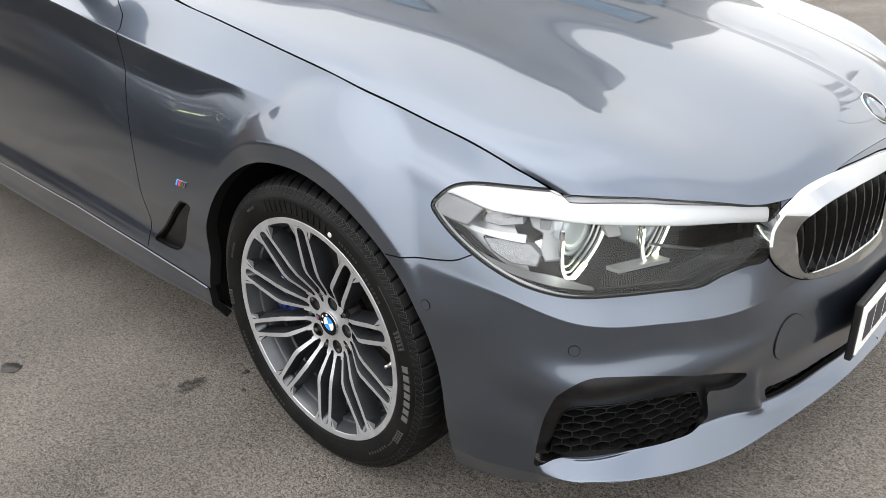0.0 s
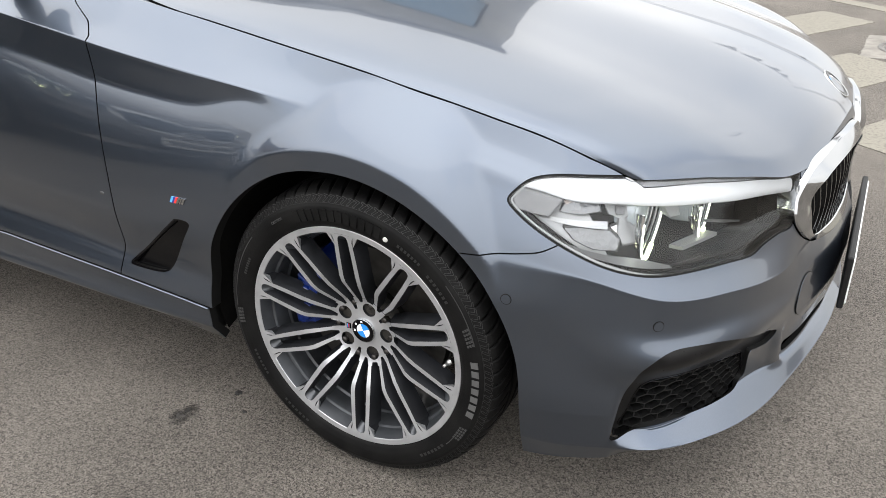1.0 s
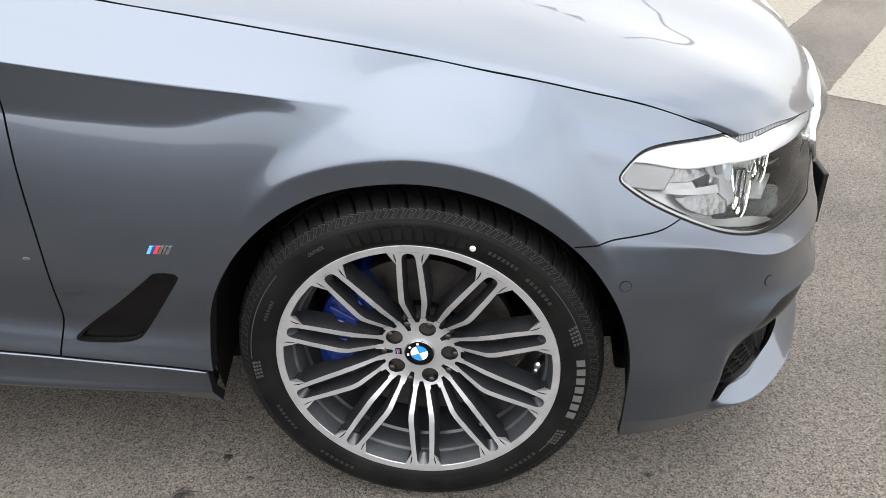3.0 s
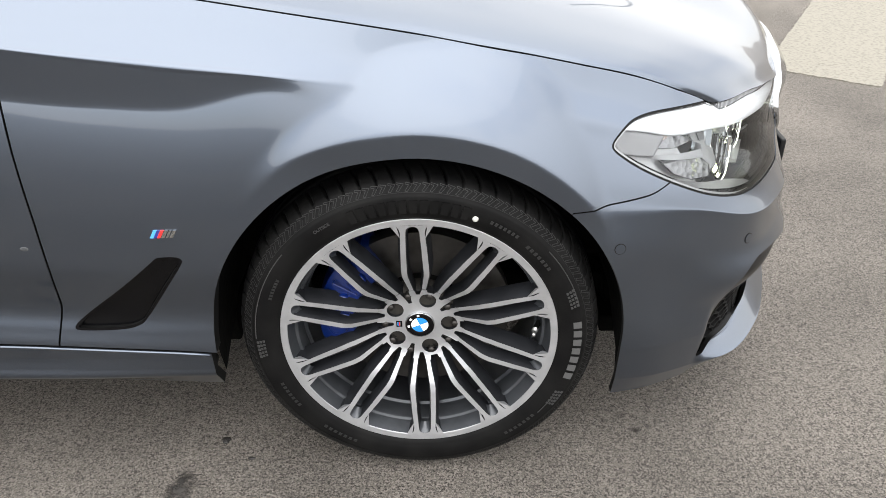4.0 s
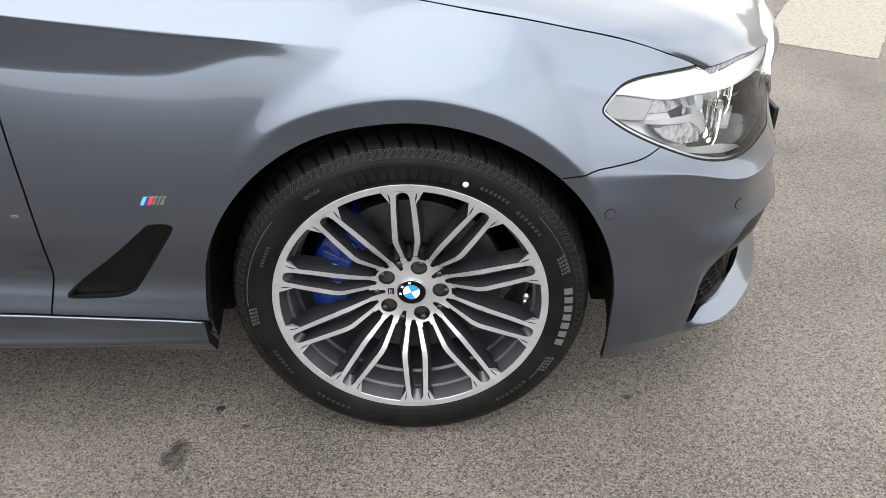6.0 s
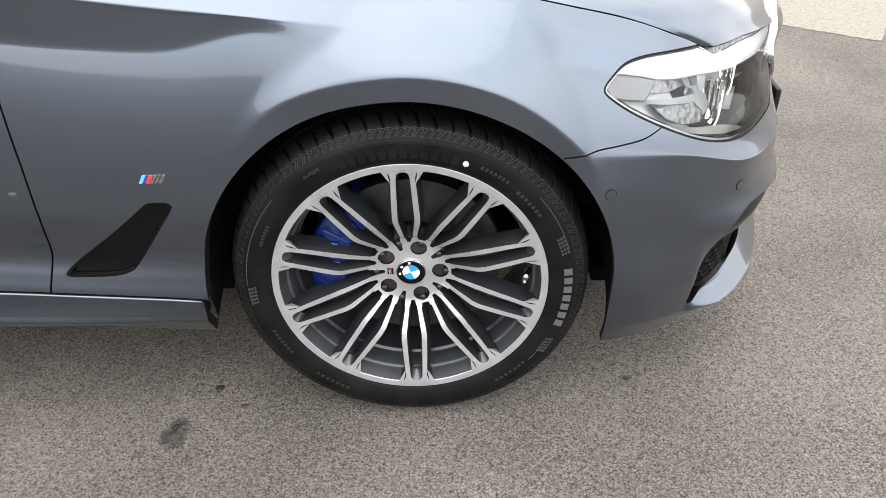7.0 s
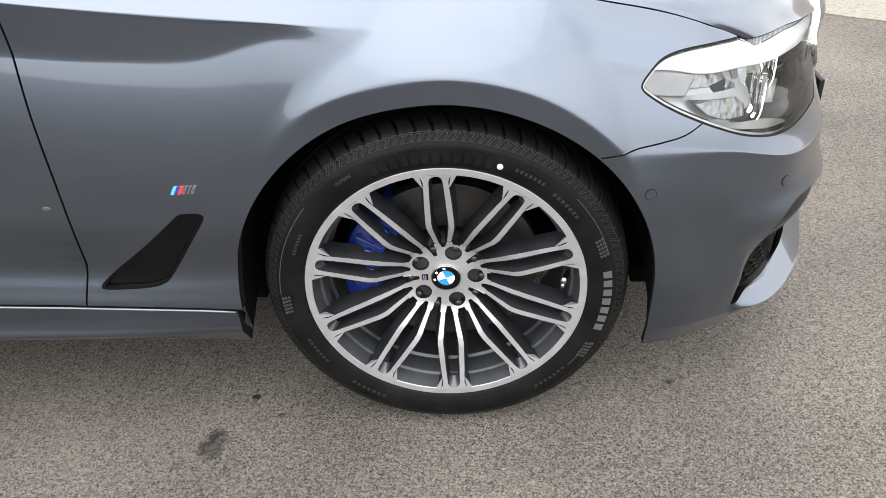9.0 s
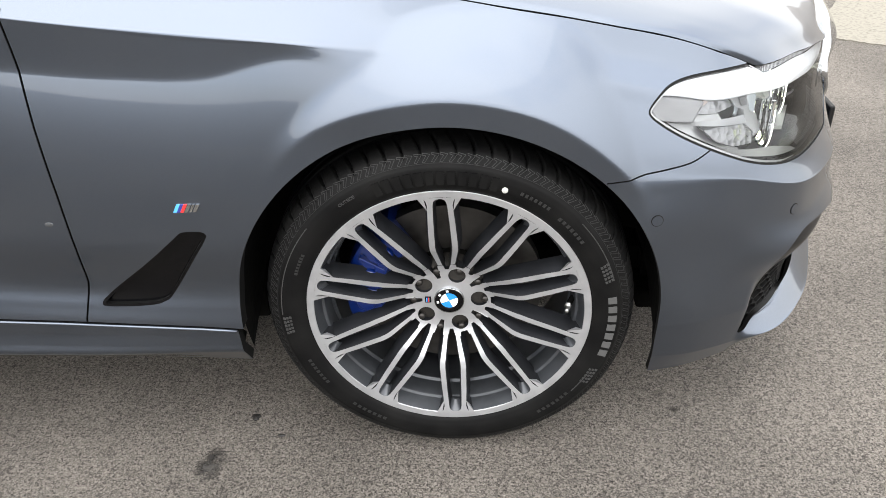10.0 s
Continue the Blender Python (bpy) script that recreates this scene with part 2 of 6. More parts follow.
# ---- the car's outer skin: plan line of the flank and nose, with rows of height and inset ----
PLAN_X = [-4.07, -4.04, -3.88, -3.5, -2.98, -1.7, -1.0, -0.5, 0, 0.3, 0.48, 0.605, 0.7, 0.765, 0.8, 0.845, 0.86]
PLAN_Y = [0, -0.5, -0.8, -0.895, -0.925, -0.925, -0.931, -0.929, -0.928, -0.922, -0.885, -0.822, -0.7, -0.54, -0.42, -0.2, 0]
SKIN_Z = [
    [0.3, 0.3, 0.3, 0.29, 0.27, 0.236, 0.231, 0.218, 0.195, 0.168, 0.165, 0.182, 0.176, 0.166, 0.178, 0.190, 0.192],
    [0.36, 0.36, 0.36, 0.35, 0.33, 0.272, 0.270, 0.262, 0.26, 0.25, 0.228, 0.222, 0.21, 0.198, 0.207, 0.222, 0.224],
    [0.42, 0.42, 0.42, 0.41, 0.4, 0.385, 0.358, 0.327, 0.3, 0.32, 0.3, 0.25, 0.249, 0.256, 0.25, 0.25, 0.25],
    [0.5, 0.5, 0.5, 0.48, 0.46, 0.44, 0.43, 0.4, 0.39, 0.38, 0.36, 0.35, 0.35, 0.35, 0.35, 0.35, 0.35],
    [0.58, 0.58, 0.58, 0.57, 0.56, 0.54, 0.53, 0.5, 0.48, 0.46, 0.44, 0.42, 0.42, 0.42, 0.42, 0.42, 0.42],
    [0.68, 0.68, 0.68, 0.68, 0.67, 0.65, 0.64, 0.6, 0.56, 0.53, 0.51, 0.48, 0.48, 0.455, 0.455, 0.455, 0.455],
    [0.77, 0.77, 0.77, 0.77, 0.77, 0.75, 0.74, 0.7, 0.655, 0.6, 0.585, 0.545, 0.527, 0.505, 0.505, 0.505, 0.505],
    [0.84, 0.84, 0.84, 0.85, 0.845, 0.83, 0.82, 0.77, 0.7, 0.65, 0.615, 0.575, 0.558, 0.555, 0.57, 0.57, 0.57],
    [0.9, 0.9, 0.9, 0.9, 0.89, 0.875, 0.86, 0.79, 0.745, 0.69, 0.65, 0.61, 0.59, 0.59, 0.6, 0.6, 0.6],
    [0.99, 0.99, 0.99, 1, 1, 0.995, 0.945, 0.87, 0.795, 0.74, 0.69, 0.65, 0.63, 0.62, 0.625, 0.63, 0.63],
    [1.03, 1.03, 1.03, 1.03, 1.03, 1.02, 0.968, 0.9, 0.838, 0.778, 0.728, 0.695, 0.678, 0.657, 0.648, 0.675, 0.675],
    [1.06, 1.06, 1.06, 1.065, 1.06, 1.05, 1.005, 0.957, 0.871, 0.81, 0.759, 0.7265, 0.714, 0.686, 0.668, 0.698, 0.698],
]
SKIN_D = [
    [0.06, 0.06, 0.06, 0.06, 0.06, 0.047, 0.047, 0.047, 0.042, 0.042, 0.042, 0.045, 0.042, 0.038, 0.038, 0.035, 0.035],
    [0.03, 0.03, 0.03, 0.03, 0.03, 0.010, 0.010, 0.013, 0.016, 0.026, 0.024, 0.0, -0.006, -0.012, -0.012, -0.014, -0.014],
    [0.02, 0.02, 0.02, 0.02, 0.02, 0.006, 0.006, 0.0085, 0.016, 0.018, 0.014, 0.028, 0.034, 0.03, 0.014, 0.012, 0.012],
    [0.02, 0.02, 0.02, 0.02, 0.02, 0.022, 0.022, 0.022, 0.018, 0.01, 0.006, 0.01, 0.014, 0.010, -0.002, -0.004, -0.004],
    [0.01, 0.01, 0.01, 0.01, 0.01, 0.009, 0.009, 0.007, 0.01, 0.004, 0.002, -0.018, -0.018, -0.008, -0.001, 0.0, 0.0],
    [0.005, 0.005, 0.005, 0.005, 0.005, 0.008, 0.0085, 0.0105, 0.009, 0.004, 0.001, -0.001, -0.001, 0.0, 0.003, 0.005, 0.005],
    [0.008, 0.008, 0.008, 0.008, 0.008, 0.0130, 0.0142, 0.0182, 0.0165, 0.016, 0.005, 0.002, 0.003, 0.004, 0.017, 0.026, 0.026],
    [0.02, 0.02, 0.02, 0.02, 0.02, 0.0225, 0.0255, 0.0305, 0.026, 0.032, 0.016, 0.02, 0.022, 0.025, 0.027, 0.032, 0.032],
    [0.028, 0.028, 0.028, 0.028, 0.028, 0.0275, 0.030, 0.0350, 0.043, 0.047, 0.031, 0.035, 0.037, 0.037, 0.033, 0.032, 0.032],
    [0.022, 0.022, 0.022, 0.022, 0.022, 0.0245, 0.027, 0.0330, 0.066, 0.068, 0.053, 0.06, 0.055, 0.05, 0.036, 0.034, 0.034],
    [0.05, 0.05, 0.05, 0.05, 0.05, 0.055, 0.055, 0.066, 0.092, 0.096, 0.08, 0.078, 0.072, 0.052, 0.037, 0.04, 0.04],
    [0.16, 0.16, 0.14, 0.12, 0.1, 0.09, 0.1, 0.122, 0.126, 0.1375, 0.118, 0.0985, 0.092, 0.059, 0.042, 0.05, 0.05],
]
# how tightly the skin folds along two of the rows, station by station (.45: not at all)
TIGHT = {1: [.45, .45, .45, .45, .45, .45, .45, .45, .45, .45, .3, .08, .07, .07, .07, .08, .08],
         2: [.45, .45, .45, .45, .45, .45, .45, .45, .45, .45, .35, .12, .1, .1, .12, .12, .12],
         6: [.45, .45, .45, .45, .45, .45, .45, .45, .45, .40, .14, .10, .10, .10, .12, .2, .2],
         9: [.3, .3, .2, .15, .12, .12, .10, .10, .3, .45, .45, .45, .45, .45, .45, .45, .45]}
ARCH_R, ARCH_Z = .375, .333
# two more stations, where the shoulder crease runs out over the wheel
for at, share, crease_z, crease_d in ((-.22, .44, {7: .754, 8: .808, 9: .832, 10: .866}, {6: .0172, 7: .0332, 8: .0446, 9: .0456, 10: .0785}),
                                      (-.36, .50, {7: .742, 8: .785, 9: .851, 10: .883}, {6: .0178, 7: .0315, 8: .0378, 9: .0380, 10: .0715})):
    for table, crease in ((SKIN_Z, crease_z), (SKIN_D, crease_d)):
        for n_, row in enumerate(table):
            row.insert(8, crease.get(n_, share * row[7] + (1 - share) * row[8]))
    for row in TIGHT.values():
        row.insert(8, share * row[7] + (1 - share) * row[8])
    TIGHT[9][8] = .15
    PLAN_X.insert(8, at)
    PLAN_Y.insert(8, -.9285 if at > -.3 else -.9288)
for table in (SKIN_Z, SKIN_D):
    for row in sorted(TIGHT, reverse=True):
        below = [c + (b - c) * t for c, b, t in zip(table[row], table[row - 1], TIGHT[row])]
        above = [c + (a - c) * t for c, a, t in zip(table[row], table[row + 1], TIGHT[row])]
        table[row:row + 1] = [below, table[row], above]


def hermite(knots, values, at):
    """A smooth curve through values at knots (last axis), read at the places at."""
    k, v, at = np.asarray(knots, float), np.asarray(values, float), np.asarray(at, float)
    h = np.diff(k)
    m = np.diff(v, axis=-1) / h
    t = np.empty_like(v)
    t[..., 1:-1] = (m[..., :-1] * h[1:] + m[..., 1:] * h[:-1]) / (h[:-1] + h[1:])
    t[..., 0], t[..., -1] = m[..., 0], m[..., -1]
    i = np.clip(np.searchsorted(k, at, side="right") - 1, 0, len(k) - 2)
    f = (at - k[i]) / h[i]
    return ((2 * f**3 - 3 * f**2 + 1) * v[..., i] + (f**3 - 2 * f**2 + f) * h[i] * t[..., i]
            + (3 * f**2 - 2 * f**3) * v[..., i + 1] + (f**3 - f**2) * h[i] * t[..., i + 1])


STEP = np.concatenate([[0], np.cumsum(np.hypot(np.diff(PLAN_X), np.diff(PLAN_Y)))])
fine = np.linspace(0, STEP[-1], 2000)
fx, fy = hermite(STEP, PLAN_X, fine), hermite(STEP, PLAN_Y, fine)
ARC = np.concatenate([[0], np.cumsum(np.hypot(np.diff(fx), np.diff(fy)))])
ARC -= np.interp(0, fx, ARC)
ST = np.interp(STEP, fine, ARC)          # the arc length s of each station; 0 at the front axle, growing to the nose
S_END, S_TAIL = ARC[-1], ARC[0]


def plan(s):
    px, py = np.interp(s, ARC, fx), np.interp(s, ARC, fy)
    dx = np.interp(s + .004, ARC, fx) - np.interp(s - .004, ARC, fx)
    dy = np.interp(s + .004, ARC, fy) - np.interp(s - .004, ARC, fy)
    dx, dy = np.where(s > S_END - .004, 0, dx), np.where(s > S_END - .004, 1, dy)
    dx, dy = np.where(s < S_TAIL + .004, 0, dx), np.where(s < S_TAIL + .004, -1, dy)
    n = np.hypot(dx, dy)
    return px, py, dy / n, -dx / n


def smooth(a, b, x):
    f = np.clip((x - a) / (b - a), 0, 1)
    return f * f * (3 - 2 * f)


# the bonnet's shut line and, past a corner, its front edge: arc length, height, inset
SHUT_S, SHUT_Z, SHUT_D = [-.5, -.39, -.185, .02, .12, .219, .32, .421, .5, .573], [.957, .9395, .9065, .8722, .8515, .8318, .8105, .7845, .7585, .7285], [.122, .1215, .115, .1105, .1135, .116, .1135, .1085, .103, .100]
EDGE_S, EDGE_Z, EDGE_D = [.573, .655, .751, .89, 1.015, 1.079, 1.303, 1.51], [.7285, .7262, .7175, .698, .6726, .669, .698, .698], [.100, .0995, .0959, .071, .0475, .043, .05, .05]


def skin(s, v):
    """Points of the skin: s along the plan line, v from 0 (bottom) to 1 (shut line), as arrays of one shape; gives xyz."""
    rows = len(SKIN_Z)
    us = np.unique(s)
    zz, dd = hermite(ST, SKIN_Z, us), hermite(ST, SKIN_D, us)
    for table, shut, edge in ((zz, SHUT_Z, EDGE_Z), (dd, SHUT_D, EDGE_D)):
        table[-1] = np.where(us > .573, hermite(EDGE_S, edge, np.clip(us, .573, 1.51)), np.where(us > -.5, hermite(SHUT_S, shut, np.clip(us, -.5, .573)), table[-1]))
    out = np.empty(s.shape + (3,))
    px, py, nx, ny = plan(us)
    for i, u in enumerate(us):
        pick = s == u
        chord = np.sqrt(np.hypot(np.diff(zz[:, i]), np.diff(dd[:, i])))
        k = np.concatenate([[0], np.cumsum(chord)])
        at = np.interp(v[pick] * (rows - 1), np.arange(rows), k)
        z, d = hermite(k, zz[:, i], at), hermite(k, dd[:, i], at)
        # the flank below the shoulder crease: an even sweep, steeper towards the crease
        zb, zt, db, dt = zz[8, i], zz[14, i], dd[8, i], dd[14, i]
        sweep = smooth(-.10, -.24, u) * (u > -2.2) * smooth(zb - .02, zb + .04, z) * smooth(zt + .006, zt - .006, z)
        d = d * (1 - sweep) + sweep * (db + (dt - db) * np.clip((z - zb) / (zt - zb), 0, 1) ** 2.3)
        # the arch brow: a fold that runs round the wheel opening
        x = px[i] - nx[i] * d
        rho, ang = np.hypot(x, z - ARCH_Z), np.degrees(np.arctan2(z - ARCH_Z, x))
        fold = .416 - .020 * smooth(115, 145, ang) - .030 * smooth(145, 170, ang) - .012 * smooth(70, 40, ang) - .05 * smooth(42, 15, ang)
        rise = .62 - .42 * smooth(98, 136, ang)
        over = np.clip(rho - fold, 0, .3)
        cap = .006 + .011 * smooth(94, 122, ang) + rise * over + 2.5 * over ** 2
        soft_ = np.clip(.5 + (cap - d) / .016, 0, 1)
        low = cap * (1 - soft_) + d * soft_ - .008 * soft_ * (1 - soft_)
        w = smooth(0, 25, ang) * smooth(178, 150, ang)
        d = d * (1 - w) + np.minimum(d, low) * w
        # plain side of the bumper up to the intake's outer corner
        flat = smooth(.572, .556, u) * smooth(.30, .47, u) * smooth(.40, .33, z)
        d = d * (1 - flat) + flat * np.interp(z, [.165, .215, .30, .36, .42], [.044, .020, .006, .003, .001])
        # the skirt's ledge below the doors
        d = d - .008 * smooth(.310, .255, z) * smooth(.222, .246, z) * smooth(-.36, -.70, u)
        # the upright fin that parts the side intake from the middle of the nose
        fin = np.interp(z, [.20, .23, .275, .33, .38, .44], [1.085, 1.065, 1.032, 1.010, .997, .988])
        tall = smooth(.236, .262, z) * smooth(.375, .305, z)
        d = d + tall * (.007 * smooth(0, .022, u - fin) * smooth(.34, .20, u - fin) - .009 * np.exp(-((u - fin) / .035) ** 2) * (u < fin) - .009 * (u >= fin) * smooth(.022, 0, u - fin))
        out[pick, 0], out[pick, 1], out[pick, 2] = px[i] - nx[i] * d, py[i] - ny[i] * d, z
    return out
# ---- end of skin ----


# ---- mesh helpers ----
def mesh_object(name, verts, faces, mat, parent=None, label="", flat=False):
    me = bpy.data.meshes.new(name)
    me.from_pydata([tuple(map(float, v)) for v in verts], [], [tuple(int(i) for i in f) for f in faces])
    me.materials.append(mat)
    if not flat:
        me.polygons.foreach_set("use_smooth", [True] * len(me.polygons))
    me.update()
    ob = new(name, me)
    if parent is not None:
        ob.parent = parent
    if label:
        ob["label"] = label
    return ob


def part(name, bm, mat, parent=None, label="", soft=None):
    """Links a bmesh as one mesh object under a thing or a part; soft: shade smooth below that angle."""
    me = bpy.data.meshes.new(name)
    bmesh.ops.recalc_face_normals(bm, faces=bm.faces)
    bm.to_mesh(me)
    bm.free()
    me.materials.append(mat)
    if soft:
        me.polygons.foreach_set("use_smooth", [True] * len(me.polygons))
        me.set_sharp_from_angle(angle=radians(soft))
    ob = new(name, me)
    if parent is not None:
        ob.parent = parent
    if label:
        ob["label"] = label
    return ob


def thing(name, label, category, group="", at=None):
    ob = new(name)
    if at is not None:
        ob.matrix_world = at
    return tagged(ob, label, category, group)


def box(bm, x0, y0, z0, x1, y1, z1, bevel=0.0, m=None):
    r = bmesh.ops.create_cube(bm, size=1, matrix=Matrix.Translation(((x0 + x1) / 2, (y0 + y1) / 2, (z0 + z1) / 2)) @ Matrix.Diagonal((x1 - x0, y1 - y0, z1 - z0, 1)))
    if bevel:
        edges = list({e for v in r["verts"] for e in v.link_edges})
        r = bmesh.ops.bevel(bm, geom=edges, offset=bevel, segments=2, affect="EDGES", profile=.5)
    if m is not None:
        bmesh.ops.transform(bm, matrix=m, verts=list({v for v in r["verts"]}))
    return bm


def lathe(profile, segs=96, centre=(0, 0, 0), closed=False, wobble=None):
    """Verts and faces of a profile of (radius, y) turned about an axis along y through centre."""
    n = len(profile)
    a = np.linspace(0, 2 * np.pi, segs, endpoint=False)
    pr = np.array(profile, float)
    v = np.empty((segs, n, 3))
    r, yy = np.repeat(pr[None, :, 0], segs, 0), np.repeat(pr[None, :, 1], segs, 0)
    if wobble is not None:
        r, yy = wobble(a[:, None], r, yy)
    v[..., 0], v[..., 1], v[..., 2] = centre[0] + r * np.cos(a)[:, None], centre[1] + yy, centre[2] + r * np.sin(a)[:, None]
    f = []
    m = n if closed else n - 1
    for i in range(segs):
        j = (i + 1) % segs
        for k in range(m):
            l = (k + 1) % n
            f.append((i * n + k, i * n + l, j * n + l, j * n + k))
    return v.reshape(-1, 3), f


def tube(points, radius, segs=8, closed=False):
    """Verts and faces of a round bar along points."""
    p = np.asarray(points, float)
    n = len(p)
    t = np.gradient(p, axis=0) if not closed else np.roll(p, -1, 0) - np.roll(p, 1, 0)
    t /= np.linalg.norm(t, axis=1)[:, None] + 1e-9
    up = np.array([0, 0, 1.0]) if abs(t[:, 2]).mean() < .8 else np.array([0, 1.0, 0])
    b = np.cross(t, up)
    b /= np.linalg.norm(b, axis=1)[:, None] + 1e-9
    c = np.cross(b, t)
    a = np.linspace(0, 2 * np.pi, segs, endpoint=False)
    rad = np.broadcast_to(np.asarray(radius, float), (n,))
    v = p[:, None] + rad[:, None, None] * (np.cos(a)[None, :, None] * b[:, None] + np.sin(a)[None, :, None] * c[:, None])
    f = [(i * segs + k, i * segs + (k + 1) % segs, ((i + 1) % n) * segs + (k + 1) % segs, ((i + 1) % n) * segs + k) for i in range(n if closed else n - 1) for k in range(segs)]
    if not closed:
        f += [tuple(range(segs)), tuple(range((n - 1) * segs, n * segs))]
    return v.reshape(-1, 3), f


def join(*pieces):
    vs, fs, o = [], [], 0
    for v, f in pieces:
        v = np.asarray(v, float).reshape(-1, 3)
        vs.append(v)
        fs += [tuple(i + o for i in q) for q in f]
        o += len(v)
    return np.concatenate(vs), fs


def clip(v, f, field):
    """Keeps the part of a mesh (rows of numbers per vertex; faces) where field, a number per vertex, is above 0."""
    v, out, extra, cut = np.asarray(v, float), [], [], {}
    base = len(v)

    def mid(a, b):
        key = (a, b) if a < b else (b, a)
        if key not in cut:
            t = field[key[0]] / (field[key[0]] - field[key[1]])
            cut[key] = base + len(extra)
            extra.append(v[key[0]] * (1 - t) + v[key[1]] * t)
        return cut[key]

    inside = field > 0
    for q in f:
        k = [inside[i] for i in q]
        if all(k):
            out.append(q)
        elif any(k):
            poly = []
            for a, b in zip(q, q[1:] + q[:1]):
                if inside[a]:
                    poly.append(a)
                if inside[a] != inside[b]:
                    poly.append(mid(a, b))
            if len(poly) > 2:
                out.append(tuple(poly))
    allv = np.concatenate([v, np.array(extra).reshape(-1, v.shape[1])])
    used = np.unique([i for q in out for i in q]) if out else np.array([], int)
    index = np.full(len(allv), -1)
    index[used] = np.arange(len(used))
    return allv[used], [tuple(int(index[i]) for i in q) for q in out]


def edge_of(f):
    count = {}
    for q in f:
        for a, b in zip(q, q[1:] + q[:1]):
            key = (a, b) if a < b else (b, a)
            count[key] = (a, b, count.get(key, (0, 0, 0))[2] + 1)
    return [(a, b) for a, b, c in count.values() if c == 1]


def polygon(points, n=14):
    """A smooth closed outline through points."""
    p = np.asarray(points, float)
    k = np.arange(-2, len(p) + 3)
    return hermite(k, p[k % len(p)].T, np.linspace(0, len(p), n * len(p), endpoint=False)).T


def sharp(points, n=6):
    """A closed outline with straight sides between points."""
    p = np.asarray(points, float)
    t = np.linspace(0, 1, n, endpoint=False)[:, None]
    return np.concatenate([a * (1 - t) + b * t for a, b in zip(p, np.roll(p, -1, 0))])


def inside_of(outline, q):
    """Signed distance of points q to an outline: above 0 inside."""
    a, b = outline, np.roll(outline, -1, 0)
    best, odd = np.full(len(q), 9.0), np.zeros(len(q), bool)
    for p0, p1 in zip(a, b):
        e = p1 - p0
        t = np.clip(((q - p0) @ e) / max(e @ e, 1e-12), 0, 1)
        best = np.minimum(best, np.hypot(*(q - p0 - t[:, None] * e).T))
        if p0[1] != p1[1]:
            odd ^= ((p0[1] > q[:, 1]) != (p1[1] > q[:, 1])) & (q[:, 0] < p0[0] + (q[:, 1] - p0[1]) * e[0] / e[1])
    return np.where(odd, best, -best)


def mirrored(v, f):
    w = np.array(v, float)
    w[:, 1] *= -1
    return w, [tuple(reversed(q)) for q in f]


# columns of a skin row: x y z, s, then the outward normal
def skin_patch(s0, s1, ds, nv=150, v0=0.0, v1=1.0):
    ss = np.unique(np.concatenate([np.arange(s0, s1, ds), [s1]]))
    vv = np.linspace(v0, v1, nv)
    S, V = np.meshgrid(ss, vv, indexing="ij")
    P = skin(S, V)
    N = np.cross(np.gradient(P, axis=0), np.gradient(P, axis=1))
    N /= np.linalg.norm(N, axis=-1)[..., None] + 1e-12
    rows = np.concatenate([P, S[..., None], N], -1).reshape(-1, 7)
    n = len(vv)
    f = [(i * n + k, (i + 1) * n + k, (i + 1) * n + k + 1, i * n + k + 1) for i in range(len(ss) - 1) for k in range(n - 1)]
    return rows, f


def panel(name, rows, f, mat, parent, label="", depth=.012, sink=0.0, left=False):
    """A sheet-metal panel: the outer face, with its rim turned inwards by depth and coloured dark past a thin lip."""
    outer = rows[:, :3] - sink * rows[:, 4:7]
    rim = edge_of(f)
    ids = sorted({i for e in rim for i in e})
    at = {k: n for n, k in enumerate(ids)}
    o = len(outer)
    lip = min(.0012, depth) if depth > 0 else depth
    v = np.concatenate([outer, outer[ids], outer[ids] - lip * rows[ids, 4:7], outer[ids] - depth * rows[ids, 4:7]])
    m = len(ids)
    faces = list(f) + [(o + at[b], o + at[a], o + m + at[a], o + m + at[b]) for a, b in rim] * (depth != 0)
    first_dark = len(faces)
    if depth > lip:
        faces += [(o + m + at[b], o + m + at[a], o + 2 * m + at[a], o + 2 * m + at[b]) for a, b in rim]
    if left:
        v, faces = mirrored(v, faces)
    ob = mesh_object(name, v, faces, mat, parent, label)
    # the rim past the lip is blackened: the gap's shade put into colour
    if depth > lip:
        ob.data.materials.append(SEAL_AND_GAP)
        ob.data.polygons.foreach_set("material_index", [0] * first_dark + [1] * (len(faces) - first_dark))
    return ob


def sz(rows):
    return rows[:, [3, 2]]


# ---- the car ----
LAMP = polygon([(.336, .697), (.346, .7145), (.373, .734), (.42, .7415), (.50, .741), (.575, .737), (.70, .735), (.90, .72), (1.046, .70), (1.048, .62), (1.024, .574),
                (.968, .573), (.913, .570), (.862, .564), (.79, .571), (.70, .577), (.61, .582), (.555, .592), (.512, .605), (.475, .620), (.431, .639), (.387, .660), (.354, .680)], 8)
INTAKE = polygon([(.555, .232), (.557, .255), (.560, .282), (.569, .334), (.583, .382), (.597, .418), (.634, .446), (.683, .450), (.776, .437), (.881, .405), (.955, .374), (.985, .360), (.979, .348), (.960, .336),
                  (.93, .338), (.903, .345), (.901, .334), (.924, .269), (.894, .250), (.839, .247), (.748, .248), (.656, .252), (.600, .252), (.565, .238)], 8)
MESH_HOLE = polygon([(.580, .256), (.589, .30), (.600, .340), (.612, .362), (.640, .374), (.708, .370), (.797, .363), (.872, .346), (.889, .328), (.914, .279), (.892, .255), (.835, .252), (.748, .254), (.656, .258)], 8)
KIDNEY = polygon([(1.046, .646), (1.075, .664), (1.128, .679), (1.211, .687), (1.31, .688), (1.42, .683), (1.475, .667), (1.485, .60), (1.47, .50), (1.42, .482), (1.36, .480), (1.252, .484),
                  (1.16, .498), (1.115, .512), (1.062, .541), (1.028, .578), (1.03, .615)], 8)
